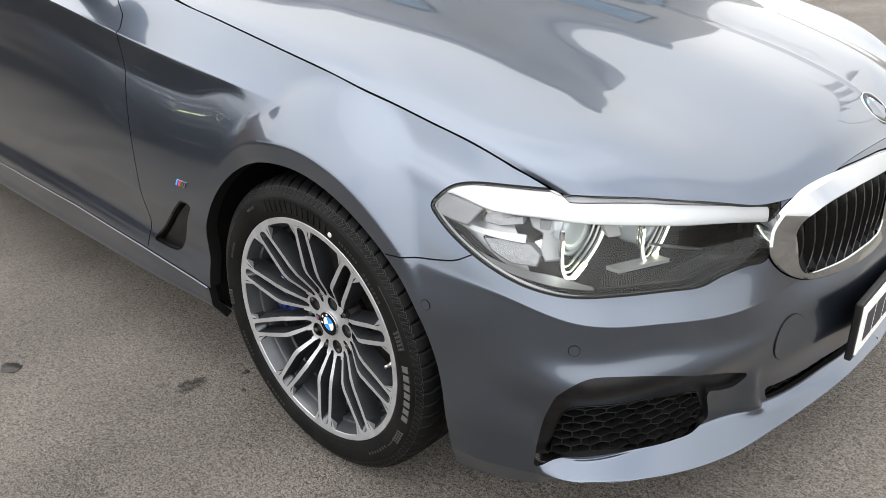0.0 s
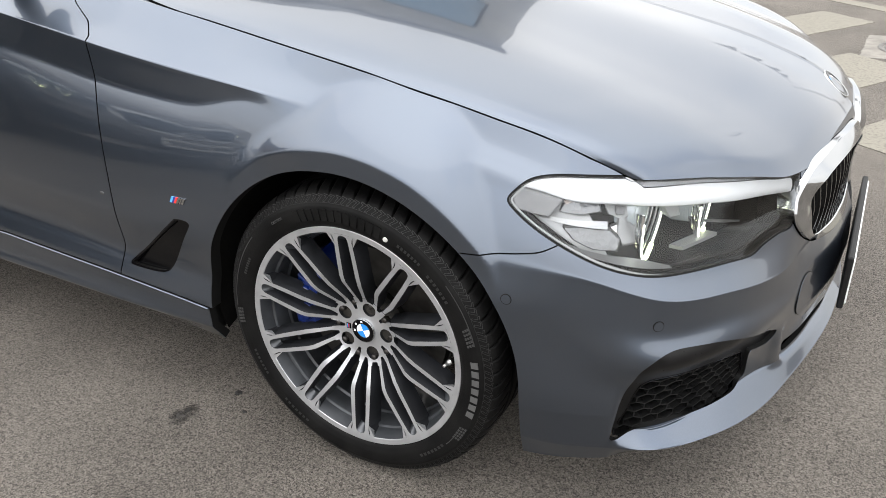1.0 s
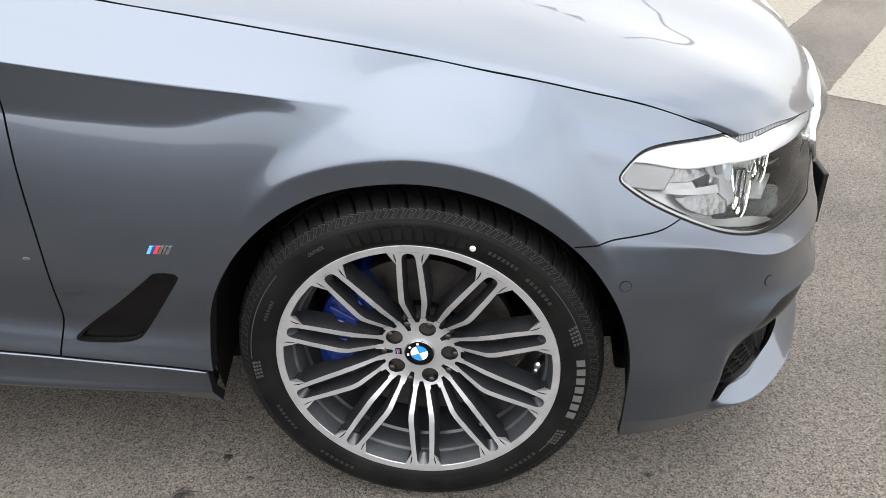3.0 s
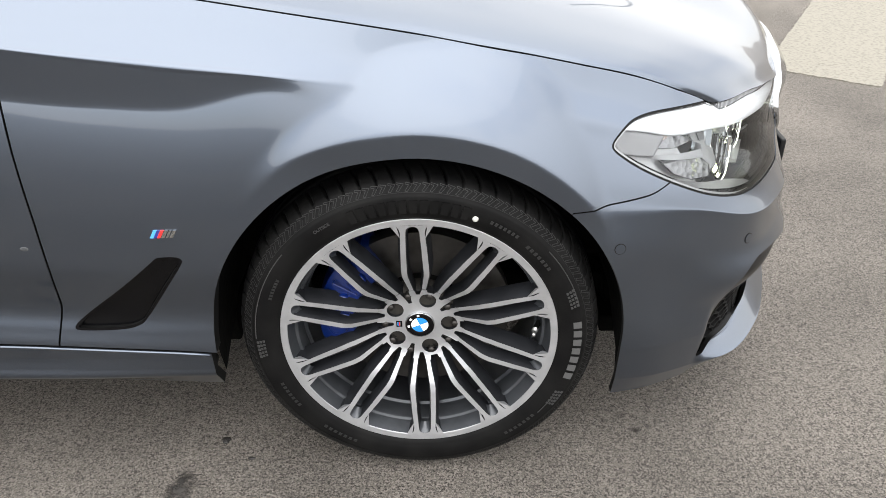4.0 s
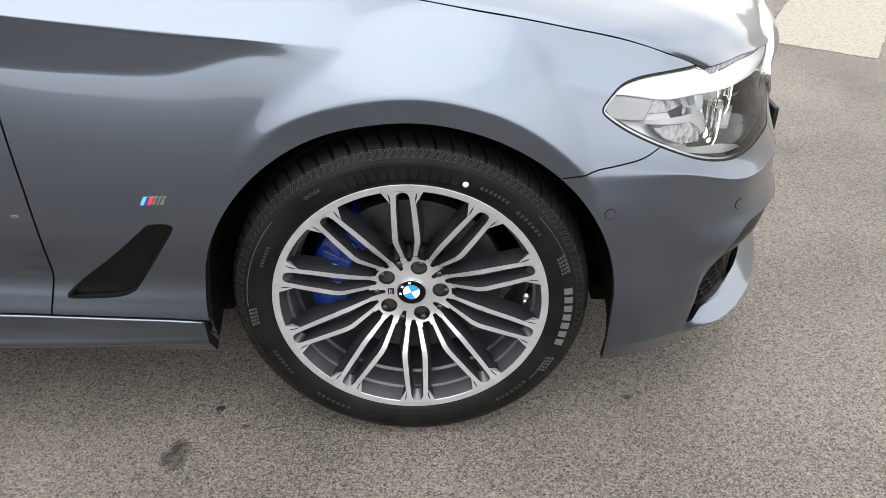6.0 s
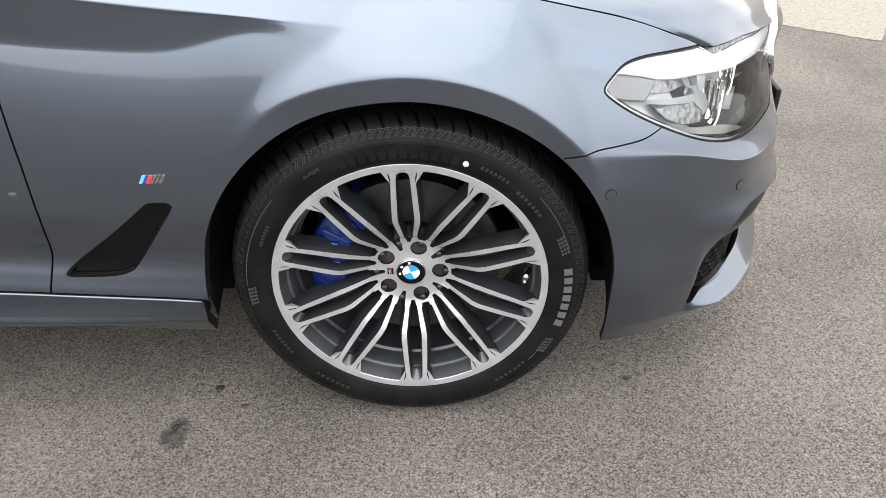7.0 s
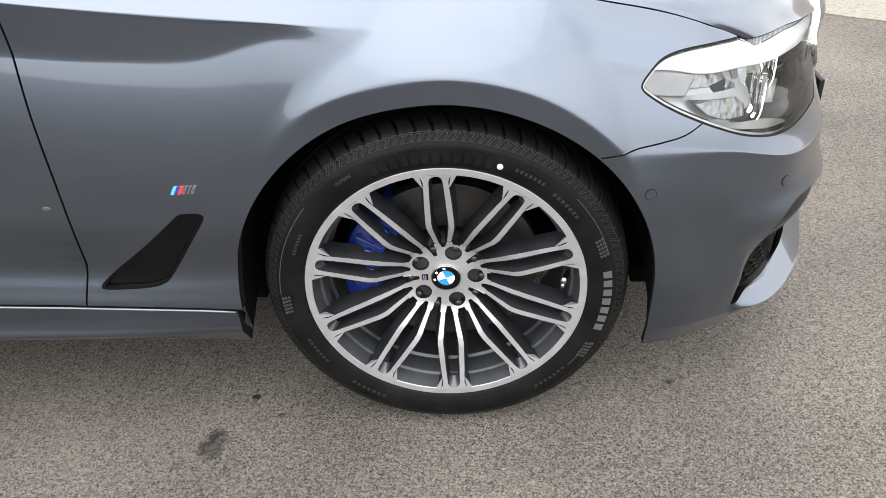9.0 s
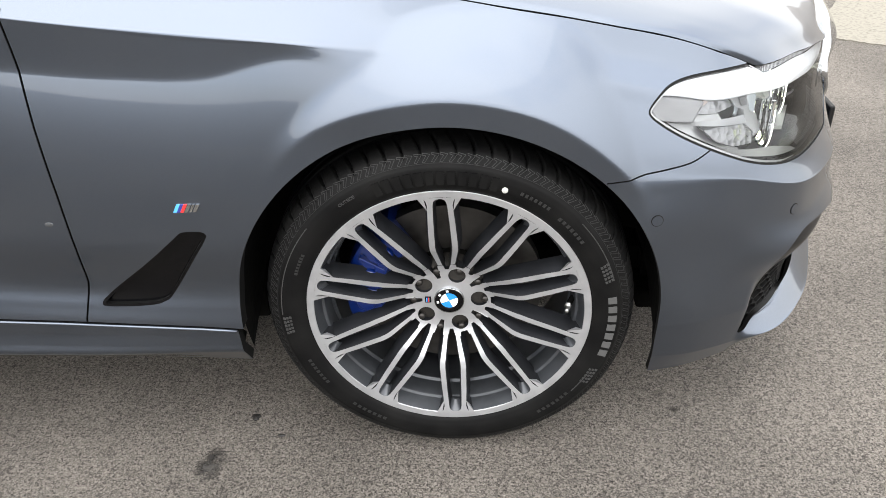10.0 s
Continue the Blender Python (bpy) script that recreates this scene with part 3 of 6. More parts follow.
KIDNEY_IN = polygon([(1.094, .626), (1.125, .645), (1.185, .656), (1.29, .660), (1.40, .657), (1.452, .643), (1.458, .59), (1.447, .515), (1.41, .503), (1.35, .502), (1.25, .503),
                     (1.15, .514), (1.112, .535), (1.10, .575)], 8)
LOWMESH = polygon([(1.066, .290), (1.078, .262), (1.10, .2545), (1.25, .2535), (1.62, .2535), (1.62, .287), (1.25, .287), (1.10, .290)], 6)
VENT = polygon([(-.455, .517), (-.442, .527), (-.41, .528), (-.399, .520), (-.43, .474), (-.488, .394), (-.510, .375), (-.545, .368), (-.612, .368), (-.626, .374), (-.608, .393), (-.53, .454)], 8)
DOOR_S, DOOR_Z = [-.68, -.660, -.641, -.633, -.633, -.637, -.638, -.66, -.72, -.80], [.20, .345, .42, .50, .60, .72, .90, .925, .958, 1.05]
seam_mid = hermite([.26, .30, .335, .37, .408, .436, .503, .60, .63], [.6035, .6060, .6095, .6145, .6230, .637, .676, .725, .74], np.linspace(.26, .63, 60))
SEAM_S, SEAM_Z = np.concatenate([[-9, .20], np.linspace(.26, .63, 60), [.65, 9]]), np.concatenate([[-1, -1], seam_mid, [2, 2]])
SILL_S, SILL_Z = [-9, -3.0, -1.07, -.70, -.45, -.334, 9], [.37, .37, .36, .340, .322, .310, .29]
REAR_AXLE = -2.975


def arch_gap(rows, at=0.0):
    x, z = rows[:, 0] - at, rows[:, 2]
    low = np.abs(x) - ARCH_R
    return np.where(z > ARCH_Z, np.hypot(x, z - ARCH_Z) - ARCH_R, low)


def door_line(rows):
    return rows[:, 3] - np.interp(rows[:, 2], DOOR_Z, DOOR_S)


def sill_line(rows):
    return rows[:, 2] - np.interp(rows[:, 3], SILL_S, SILL_Z)


def seam_line(rows):
    return rows[:, 2] - np.interp(rows[:, 3], SEAM_S, SEAM_Z)


car = thing("car", "grey-blue metallic saloon car with lit daylight rings on asphalt", "car")
HALF_GAP = .0018

for left in (False, True):
    fine_ds, fine_v = (.006, 190) if not left else (.02, 70)
    rows, f = skin_patch(-.9, .75, fine_ds, fine_v)
    rows, f = clip(rows, f, door_line(rows) - HALF_GAP)
    rows, f = clip(rows, f, arch_gap(rows))
    rows, f = clip(rows, f, seam_line(rows) - HALF_GAP * .7)
    rows, f = clip(rows, f, -inside_of(LAMP, sz(rows)) - .0006)
    rows, f = clip(rows, f, sill_line(rows) - HALF_GAP)
    rows, f = clip(rows, f, -inside_of(VENT, sz(rows)))
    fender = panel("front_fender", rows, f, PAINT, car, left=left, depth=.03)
    # the vent behind the wheel: a sunk gloss-black scoop with a fin
    r2, f2 = skin_patch(-.66, -.36, .006, 190)
    r2, f2 = clip(r2, f2, inside_of(VENT, sz(r2)) + .003)
    vent = panel("side_vent", r2, f2, GLOSS, fender, "gloss black slanted air vent", depth=.02, sink=.014, left=left)
    vr, vf = skin_patch(-.66, -.36, .006, 190)
    vr, vf = clip(vr, vf, inside_of(VENT, sz(vr)))
    vr, vf = clip(vr, vf, .0045 - inside_of(VENT, sz(vr)))
    panel("vent_rim", vr, vf, GLOSS, vent, depth=.014, sink=.001, left=left)
    # the sill skirt
    r3, f3 = skin_patch(REAR_AXLE + .36, .0, .02 if left else .012, 110, 0, .4)
    r3, f3 = clip(r3, f3, -sill_line(r3) - HALF_GAP)
    r3, f3 = clip(r3, f3, -.386 - r3[:, 0])
    r3, f3 = clip(r3, f3, r3[:, 0] - REAR_AXLE - .382)
    skirt = panel("side_skirt", r3, f3, PAINT, car, depth=.02, left=left)
    # rounded upper lip of the skirt
    lip_s = np.linspace(-2.55, -.388, 70)
    lip_z = np.interp(lip_s, SILL_S, SILL_Z) - .0045
    lip_p = np.empty((70, 3))
    for i, (a_, b_) in enumerate(zip(lip_s, lip_z)):
        q = skin(np.full(60, a_), np.linspace(0, .5, 60))
        lip_p[i] = [np.interp(b_, q[:, 2], q[:, 0]), np.interp(b_, q[:, 2], q[:, 1]) - .0008, b_]
    v, fc = tube(lip_p, .0032, 8)
    if left:
        v, fc = mirrored(v, fc)
    mesh_object("skirt_lip", v, fc, PAINT, skirt)
    # doors
    r4, f4 = skin_patch(-1.75, -.55, .010 if not left else .03, 150 if not left else 60)
    r4, f4 = clip(r4, f4, -door_line(r4) - HALF_GAP)
    r4, f4 = clip(r4, f4, r4[:, 3] + 1.70)
    r4, f4 = clip(r4, f4, sill_line(r4) - HALF_GAP)
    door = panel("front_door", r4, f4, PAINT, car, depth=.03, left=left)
    r5, f5 = skin_patch(-2.9, -1.6, .03, 70)
    r5, f5 = clip(r5, f5, -1.704 - r5[:, 3])
    r5, f5 = clip(r5, f5, r5[:, 3] + 2.62)
    r5, f5 = clip(r5, f5, sill_line(r5) - HALF_GAP)
    r5, f5 = clip(r5, f5, arch_gap(r5, REAR_AXLE))
    panel("rear_door", r5, f5, PAINT, car, depth=.03, left=left)
    r6, f6 = skin_patch(S_TAIL, -2.5, .03, 70)
    r6, f6 = clip(r6, f6, -2.624 - r6[:, 3])
    r6, f6 = clip(r6, f6, arch_gap(r6, REAR_AXLE))
    panel("rear_quarter", r6, f6, PAINT, car, depth=.03, left=left)
    # nose: half of the bumper on each side
    r7, f7 = skin_patch(.2, S_END, fine_ds, fine_v)
    r7, f7 = clip(r7, f7, -seam_line(r7) - HALF_GAP * .7)
    r7, f7 = clip(r7, f7, arch_gap(r7))
    for hole, lap in ((LAMP, .0006), (INTAKE, 0), (KIDNEY, .0025), (LOWMESH, 0)):
        r7, f7 = clip(r7, f7, -inside_of(hole, sz(r7)) - lap)
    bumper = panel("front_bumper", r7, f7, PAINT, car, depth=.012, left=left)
    # intake: black surround, honeycomb behind it
    r8, f8 = skin_patch(.5, 1.05, .006, 190, 0, .6)
    r8, f8 = clip(r8, f8, inside_of(INTAKE, sz(r8)) + .004)
    r8, f8 = clip(r8, f8, -inside_of(MESH_HOLE, sz(r8)))
    r8, f8 = clip(r8, f8, np.minimum(r8[:, 2] - .257, np.maximum(r8[:, 2] - .262, .58 - r8[:, 3])))
    surround = panel("intake_surround", r8, f8, SURROUND, bumper, "satin black intake surround", depth=.03, sink=.010, left=left)
    r9, f9 = skin_patch(.53, .99, .012, 90, 0, .6)
    r9, f9 = clip(r9, f9, inside_of(MESH_HOLE, sz(r9)) + .05)
    r9, f9 = clip(r9, f9, r9[:, 2] - .252)
    panel("intake_back", r9, f9, LINER, surround, depth=.0, sink=.06, left=left)
    # thin paler lip round the mesh
    ra, fa = skin_patch(.5, 1.05, .006, 190, 0, .6)
    ra, fa = clip(ra, fa, inside_of(MESH_HOLE, sz(ra)) + .0022)
    ra, fa = clip(ra, fa, .0006 - inside_of(MESH_HOLE, sz(ra)))
    ra, fa = clip(ra, fa, ra[:, 2] - .262)
    panel("surround_lip", ra, fa, GLOSS, surround, depth=.008, sink=.009, left=left)


def COMB_D(s, z):
    """Inset of the skin at arc length s and height z, low on the nose."""
    p = skin(np.full(80, s), np.linspace(0, .55, 80))
    px, py, nx, ny = plan(np.array([s]))
    d = -((p[:, 0] - px[0]) * nx[0] + (p[:, 1] - py[0]) * ny[0])
    return float(np.interp(z, np.maximum.accumulate(p[:, 2]) + np.arange(80) * 1e-9, d))


def comb(name, outline, s0, s1, z0, z1, sink, parent, cell=.044, bar=.0026, left=False, flat=.40, tall=.02):
    """A honeycomb of bars on the skin, inside an outline."""
    pieces = []
    h = cell * flat
    rows_n = int((z1 - z0) / h) + 2
    cols = int((s1 - s0) / cell) + 2
    done = set()
    for j in range(rows_n):
        for i in range(cols):
            cs, cz = s0 + (i + .5 * (j % 2)) * cell, z0 + j * h
            ring = [(cs - cell / 2, cz + h / 3), (cs, cz + h * 2 / 3), (cs + cell / 2, cz + h / 3), (cs + cell / 2, cz - h / 3), (cs, cz - h * 2 / 3), (cs - cell / 2, cz - h / 3)]
            for a, b in zip(ring, ring[1:] + ring[:1]):
                key = tuple(sorted([(round(a[0], 3), round(a[1], 3)), (round(b[0], 3), round(b[1], 3))]))
                if key in done:
                    continue
                done.add(key)
                if inside_of(outline, np.array([a, b])).min() < -.013:
                    continue
                p = []
                for q in (a, b):
                    px, py, nx, ny = plan(np.array([q[0]]))
                    inset = COMB_D(q[0], max(q[1], .264))
                    p.append((px[0] - nx[0] * inset, py[0] - ny[0] * inset, nx[0], ny[0], q[1]))
                lo, hi = [], []
                quad = []
                for px, py, nx, ny, z in p:
                    for dz in (-bar / 2, bar / 2):
                        quad.append((px - nx * sink, py - ny * sink, z + dz))
                        quad.append((px - nx * (sink + tall), py - ny * (sink + tall), z + dz))
                if abs(a[1] - b[1]) > abs(a[0] - b[0]):
                    quad = []
                    for px, py, nx, ny, z in p:
                        for dt in (-bar / 2, bar / 2):
                            quad.append((px - nx * sink - ny * dt, py - ny * sink + nx * dt, z))
                            quad.append((px - nx * (sink + tall) - ny * dt, py - ny * (sink + tall) + nx * dt, z))
                pieces.append((quad, [(0, 2, 6, 4), (2, 3, 7, 6), (1, 0, 4, 5), (3, 1, 5, 7)]))
    v, fc = join(*pieces)
    if left:
        v, fc = mirrored(v, fc)
    return mesh_object(name, v, fc, BLACK, parent, "black honeycomb mesh", flat=True)


for left in (False, True):
    side = "front_bumper" if not left else "front_bumper.001"
    owner = bpy.data.objects[side]
    comb("intake_mesh", np.stack([MESH_HOLE[:, 0], np.where(MESH_HOLE[:, 1] < .30, MESH_HOLE[:, 1] - .022, MESH_HOLE[:, 1])], 1), .565, .95, .226, .375, .012, owner, cell=.041, bar=.0021, left=left, flat=.46)
    # dark duct behind the mesh, and its floor under the shelf
    duct_s = np.linspace(.578, .985, 24)
    dpx, dpy, dnx, dny = plan(duct_s)
    duct = [np.stack([dpx - dnx * dd_, dpy - dny * dd_, np.full(24, dz_)], 1) for dd_, dz_ in ((.03, .46), (.05, .45), (.066, .36), (.07, .25), (.05, .228), (.022, .226))]
    v, fc = join((np.concatenate(duct), [(i * 24 + k, i * 24 + k + 1, (i + 1) * 24 + k + 1, (i + 1) * 24 + k) for i in range(5) for k in range(23)]))
    if left:
        v, fc = mirrored(v, fc)
    mesh_object("intake_duct", v, fc, LINER, owner)
    comb("lower_mesh", LOWMESH, 1.05, 1.52, .245, .30, .02, owner, cell=.036, left=left)
    r, fc = skin_patch(1.0, S_END, .03, 60, 0, .5)
    r, fc = clip(r, fc, inside_of(LOWMESH, sz(r)) + .02)
    panel("lower_back", r, fc, LINER, owner, depth=0, sink=.055, left=left)
    # round tow cover and two parking sensors, each a ring set into the skin
    for name, s, z, rad in (("tow_cover", 1.086, .406, .046), ("parking_sensor", .619, .496, .0095), ("parking_sensor", .351, .529, .0095)):
        a = np.linspace(0, 2 * np.pi, 40, endpoint=False)
        r, fc = skin_patch(s - rad - .012, s + rad + .012, (.0008 if not left else .002) if rad < .02 else .002, 900, .1, .75)
        dist = np.hypot(r[:, 3] - s, r[:, 2] - z)
        r, fc = clip(r, fc, rad + .0007 - dist)
        ring_r, ring_f = clip(r, fc, np.hypot(r[:, 3] - s, r[:, 2] - z) - rad + .0007)
        disc_r, disc_f = clip(r, fc, rad - .0006 - np.hypot(r[:, 3] - s, r[:, 2] - z))
        if len(disc_f):
            cover = panel(name, disc_r, disc_f, PAINT, owner, depth=.003, sink=-.0026 if rad > .02 else -.0014, left=left)
            panel("gap_ring", ring_r, ring_f, SEAL_AND_GAP, cover, depth=.002, sink=-.0016 if rad > .02 else -.0006, left=left)

# bonnet: between the two shut lines, the front edge and the cowl
def top_line(s):
    s = np.asarray(s, float)
    return skin(s, np.ones_like(s))


HOOD_S0, HOOD_S1 = -.46, .573
NU, NW = 260, 90
u, w = np.linspace(0, 1, NU), np.linspace(0, 1, NW)
side_pts = np.concatenate([[(-.76, -.640, .999), (-.69, -.715, .990), (-.62, -.767, .979), (-.55, -.796, .967)], top_line(np.linspace(HOOD_S0, HOOD_S1, 12))])
k = np.concatenate([[0], np.cumsum(np.linalg.norm(np.diff(side_pts, axis=0), axis=1))])
C0 = hermite(k / k[-1], side_pts.T, u).T
spine = np.array([(-.84, 0, 1.045), (-.4, 0, 1.0), (0, 0, .955), (.35, 0, .890), (.6, 0, .824), (.74, 0, .757), (.805, 0, .704)])
k = np.concatenate([[0], np.cumsum(np.linalg.norm(np.diff(spine, axis=0), axis=1))])
C1 = hermite(k / k[-1], spine.T, u).T
D1 = top_line(HOOD_S1 + (S_END - HOOD_S1) * w)
D1[-1] = C1[-1]
D0 = C0[0] * (1 - w)[:, None] + C1[0] * w[:, None]
D0[:, 2] += .02 * np.sin(np.pi * w)
C1[-1] = D1[-1]
U, W = u[:, None, None], w[None, :, None]
hood = (1 - W) * C0[:, None] + W * C1[:, None] + (1 - U) * D0[None] + U * D1[None] - (
    (1 - U) * (1 - W) * C0[0] + U * (1 - W) * C0[-1] + (1 - U) * W * C1[0] + U * W * C1[-1])
crown = .034 * np.sin(np.pi * np.clip(w, 0, 1))[None, :] * (4 * u * (1 - u))[:, None] ** .8
hood[..., 2] += crown
hood[..., 2] += .010 * (smooth(.80, .970, u) * (1 - smooth(.970, 1.0, u) ** 1.5))[:, None] * smooth(.02, .30, w)[None, :]      # rolled front edge
hn = np.cross(np.gradient(hood, axis=0), np.gradient(hood, axis=1))
hn /= np.linalg.norm(hn, axis=-1)[..., None] + 1e-12
hn *= np.sign(hn[..., 2:3])
hood[:, :3, 1] += np.array([.005, .0035, .0015])
hood[..., 2] += .0012
hrows = np.concatenate([hood, np.zeros((NU, NW, 1)), hn], -1).reshape(-1, 7)
lrows = hrows.copy()
lrows[:, 1] *= -1
lrows[:, 5] *= -1
bonnet_rows = np.concatenate([hrows.reshape(NU, NW, 7), lrows.reshape(NU, NW, 7)[:, ::-1][:, 1:]], 1)
NB = bonnet_rows.shape[1]
bf = [(i * NB + j, (i + 1) * NB + j, (i + 1) * NB + j + 1, i * NB + j + 1) for i in range(NU - 1) for j in range(NB - 1)]
bonnet = panel("bonnet", bonnet_rows.reshape(-1, 7), bf, PAINT, car, depth=.018)

# inner structure under the gaps, dark
for left in (False, True):
    r, fc = skin_patch(-.9, S_END, .03, 60)
    r, fc = clip(r, fc, arch_gap(r) - .03)
    r, fc = clip(r, fc, -inside_of(LAMP, sz(r)) + .012)
    r, fc = clip(r, fc, -inside_of(KIDNEY, sz(r)) + .006)
    r, fc = clip(r, fc, -inside_of(INTAKE, sz(r)) - .012)
    r, fc = clip(r, fc, -inside_of(LOWMESH, sz(r)) - .012)
    r, fc = clip(r, fc, np.maximum(r[:, 2] - .275, .45 - r[:, 3]))
    panel("inner_wing", r, fc, LINER, car, depth=.03, sink=.024, left=left)
    # wheel-arch liner
    for at in (0.0, REAR_AXLE):
        rad_ = ARCH_R + .006
        line_ = [(-rad_, z_) for z_ in (.236, .25, .28, .31)] + [(rad_ * math.cos(a_), ARCH_Z + rad_ * math.sin(a_)) for a_ in np.linspace(math.pi, 0, 49)] + [(rad_, z_) for z_ in (.31, .28, .24, .19)]
        lx, lz = np.array(line_).T
        out_y = np.interp(lz, [.19, .24, .30, .42], [-.858, -.874, -.890, -.905])
        rings_ = [np.stack([at + lx * k_, np.where(y_ is None, out_y, y_ or 0), ARCH_Z + (np.maximum(lz, low_) - ARCH_Z) * k_], 1)
                  for k_, y_, low_ in ((1, None, .19), (1.006, -.83, .25), (1.012, -.70, .31), (1.0, -.60, .32), (.72, -.58, .33), (.05, -.56, .33))]
        m_ = len(lx)
        v = np.concatenate(rings_)
        fc = [(i_ * m_ + k_, i_ * m_ + k_ + 1, (i_ + 1) * m_ + k_ + 1, (i_ + 1) * m_ + k_) for i_ in range(5) for k_ in range(m_ - 1)]
        if left:
            v, fc = mirrored(v, fc)
        mesh_object("arch_liner", v, fc, LINER, car)

# floor pan under the car, narrow between the wheels
for corners, bevel in (((-3.85, -.74, .19, REAR_AXLE - .40, .74, .26), .008),
                        ((REAR_AXLE - .401, -.56, .185, REAR_AXLE + .401, .56, .26), .008),
                        ((REAR_AXLE + .40, -.80, .168, -.50, .80, .275), .006),
                        ((-.501, -.70, .172, -.40, .70, .275), .006),
                        ((-.401, -.575, .172, .401, .575, .26), .008),
                        ((.40, -.60, .19, .60, .60, .26), .008),
                        ((.385, -.66, .155, .58, .66, .20), .006)):
    pan = bmesh.new()
    box(pan, *corners, bevel)
    part("floor_pan", pan, LINER, car, "dark floor pan")


# ---- lamps, grille, badges and glass of the car ----
def on_skin(s, z, sink=0.0):
    """A point on the skin at arc length s and height z, sunk by sink along the plan normal."""
    s, z = np.atleast_1d(np.asarray(s, float)), np.atleast_1d(np.asarray(z, float))
    z = z - .006 * smooth(.56, .42, s) * (s > .31) * (1 - .7 * smooth(.70, .735, z))      # the lamp's outer end lies a little low
    sink = np.broadcast_to(np.asarray(sink, float), s.shape)
    out = np.empty((len(s), 3))
    vv = np.linspace(0, 1, 240)
    for i in range(len(s)):
        p = skin(np.full(240, s[i]), vv)
        zz = np.maximum.accumulate(p[:, 2]) + np.arange(240) * 1e-9
        px, py, nx, ny = plan(s[i:i + 1])
        out[i] = [np.interp(z[i], zz, p[:, 0]) - nx[0] * sink[i], np.interp(z[i], zz, p[:, 1]) - ny[0] * sink[i], z[i]]
    return out


def flip(v, f, left):
    return mirrored(v, f) if left else (v, f)


def strip(lines, mat, name, parent, left, label="", soft=True):
    """A surface across several lines of points of equal length."""
    a = np.array(lines)
    n = a.shape[1]
    f = [(i * n + k, i * n + k + 1, (i + 1) * n + k + 1, (i + 1) * n + k) for i in range(len(lines) - 1) for k in range(n - 1)]
    v, f = flip(a.reshape(-1, 3), f, left)
    return mesh_object(name, v, f, mat, parent, label, flat=not soft)


def along(table, n):
    """n points along a line of (s, z) knots."""
    t = np.array(table, float)
    k = np.concatenate([[0], np.cumsum(np.hypot(*np.diff(t, axis=0).T))])
    return hermite(k, t.T, np.linspace(0, k[-1], n))


CLEAR = bpy.data.materials.new("lamp_lens")
CLEAR.use_nodes = True
CLEAR.node_tree.nodes.clear()
c_out, c_mix = node(CLEAR, "ShaderNodeOutputMaterial"), node(CLEAR, "ShaderNodeMixShader")
c_tr, c_gl, c_fr = node(CLEAR, "ShaderNodeBsdfTransparent", Color=(.93, .94, .95, 1)), node(CLEAR, "ShaderNodeBsdfGlossy", Roughness=.02), node(CLEAR, "ShaderNodeFresnel", IOR=1.45)
wire(CLEAR, c_fr, "Fac", c_mix, 0)
wire(CLEAR, c_tr, "BSDF", c_mix, 1)
wire(CLEAR, c_gl, "BSDF", c_mix, 2)
wire(CLEAR, c_mix, "Shader", c_out, "Surface")

LAMP_SILVER = material("lamp_silver", (.34, .345, .35), .28, .5)
LAMP_PANEL = mottled(material("marker_grey", (.3, .3, .31), .35), ((.19, .192, .20), (.25, .252, .26)), 40)
BOWL = mottled(material("reflector_bowl", (.6, .61, .62), .3, .8), ((.34, .345, .35), (.42, .425, .43)), 12, rough=(.25, .4))
BRACKET = material("satin_bracket", (.33, .335, .34), .38, .3)
CRYSTAL = material("faceted_reflector", (.20, .204, .21), .22, .7)
cv = node(CRYSTAL, "ShaderNodeTexVoronoi", Scale=85.0)
cc = node(CRYSTAL, "ShaderNodeTexCoord")
cb = node(CRYSTAL, "ShaderNodeBump", Strength=.5, Distance=.003)
wire(CRYSTAL, cc, "Object", cv, "Vector")
wire(CRYSTAL, cv, "Distance", cb, "Height")
wire(CRYSTAL, cb, "Normal", bsdf(CRYSTAL), "Normal")

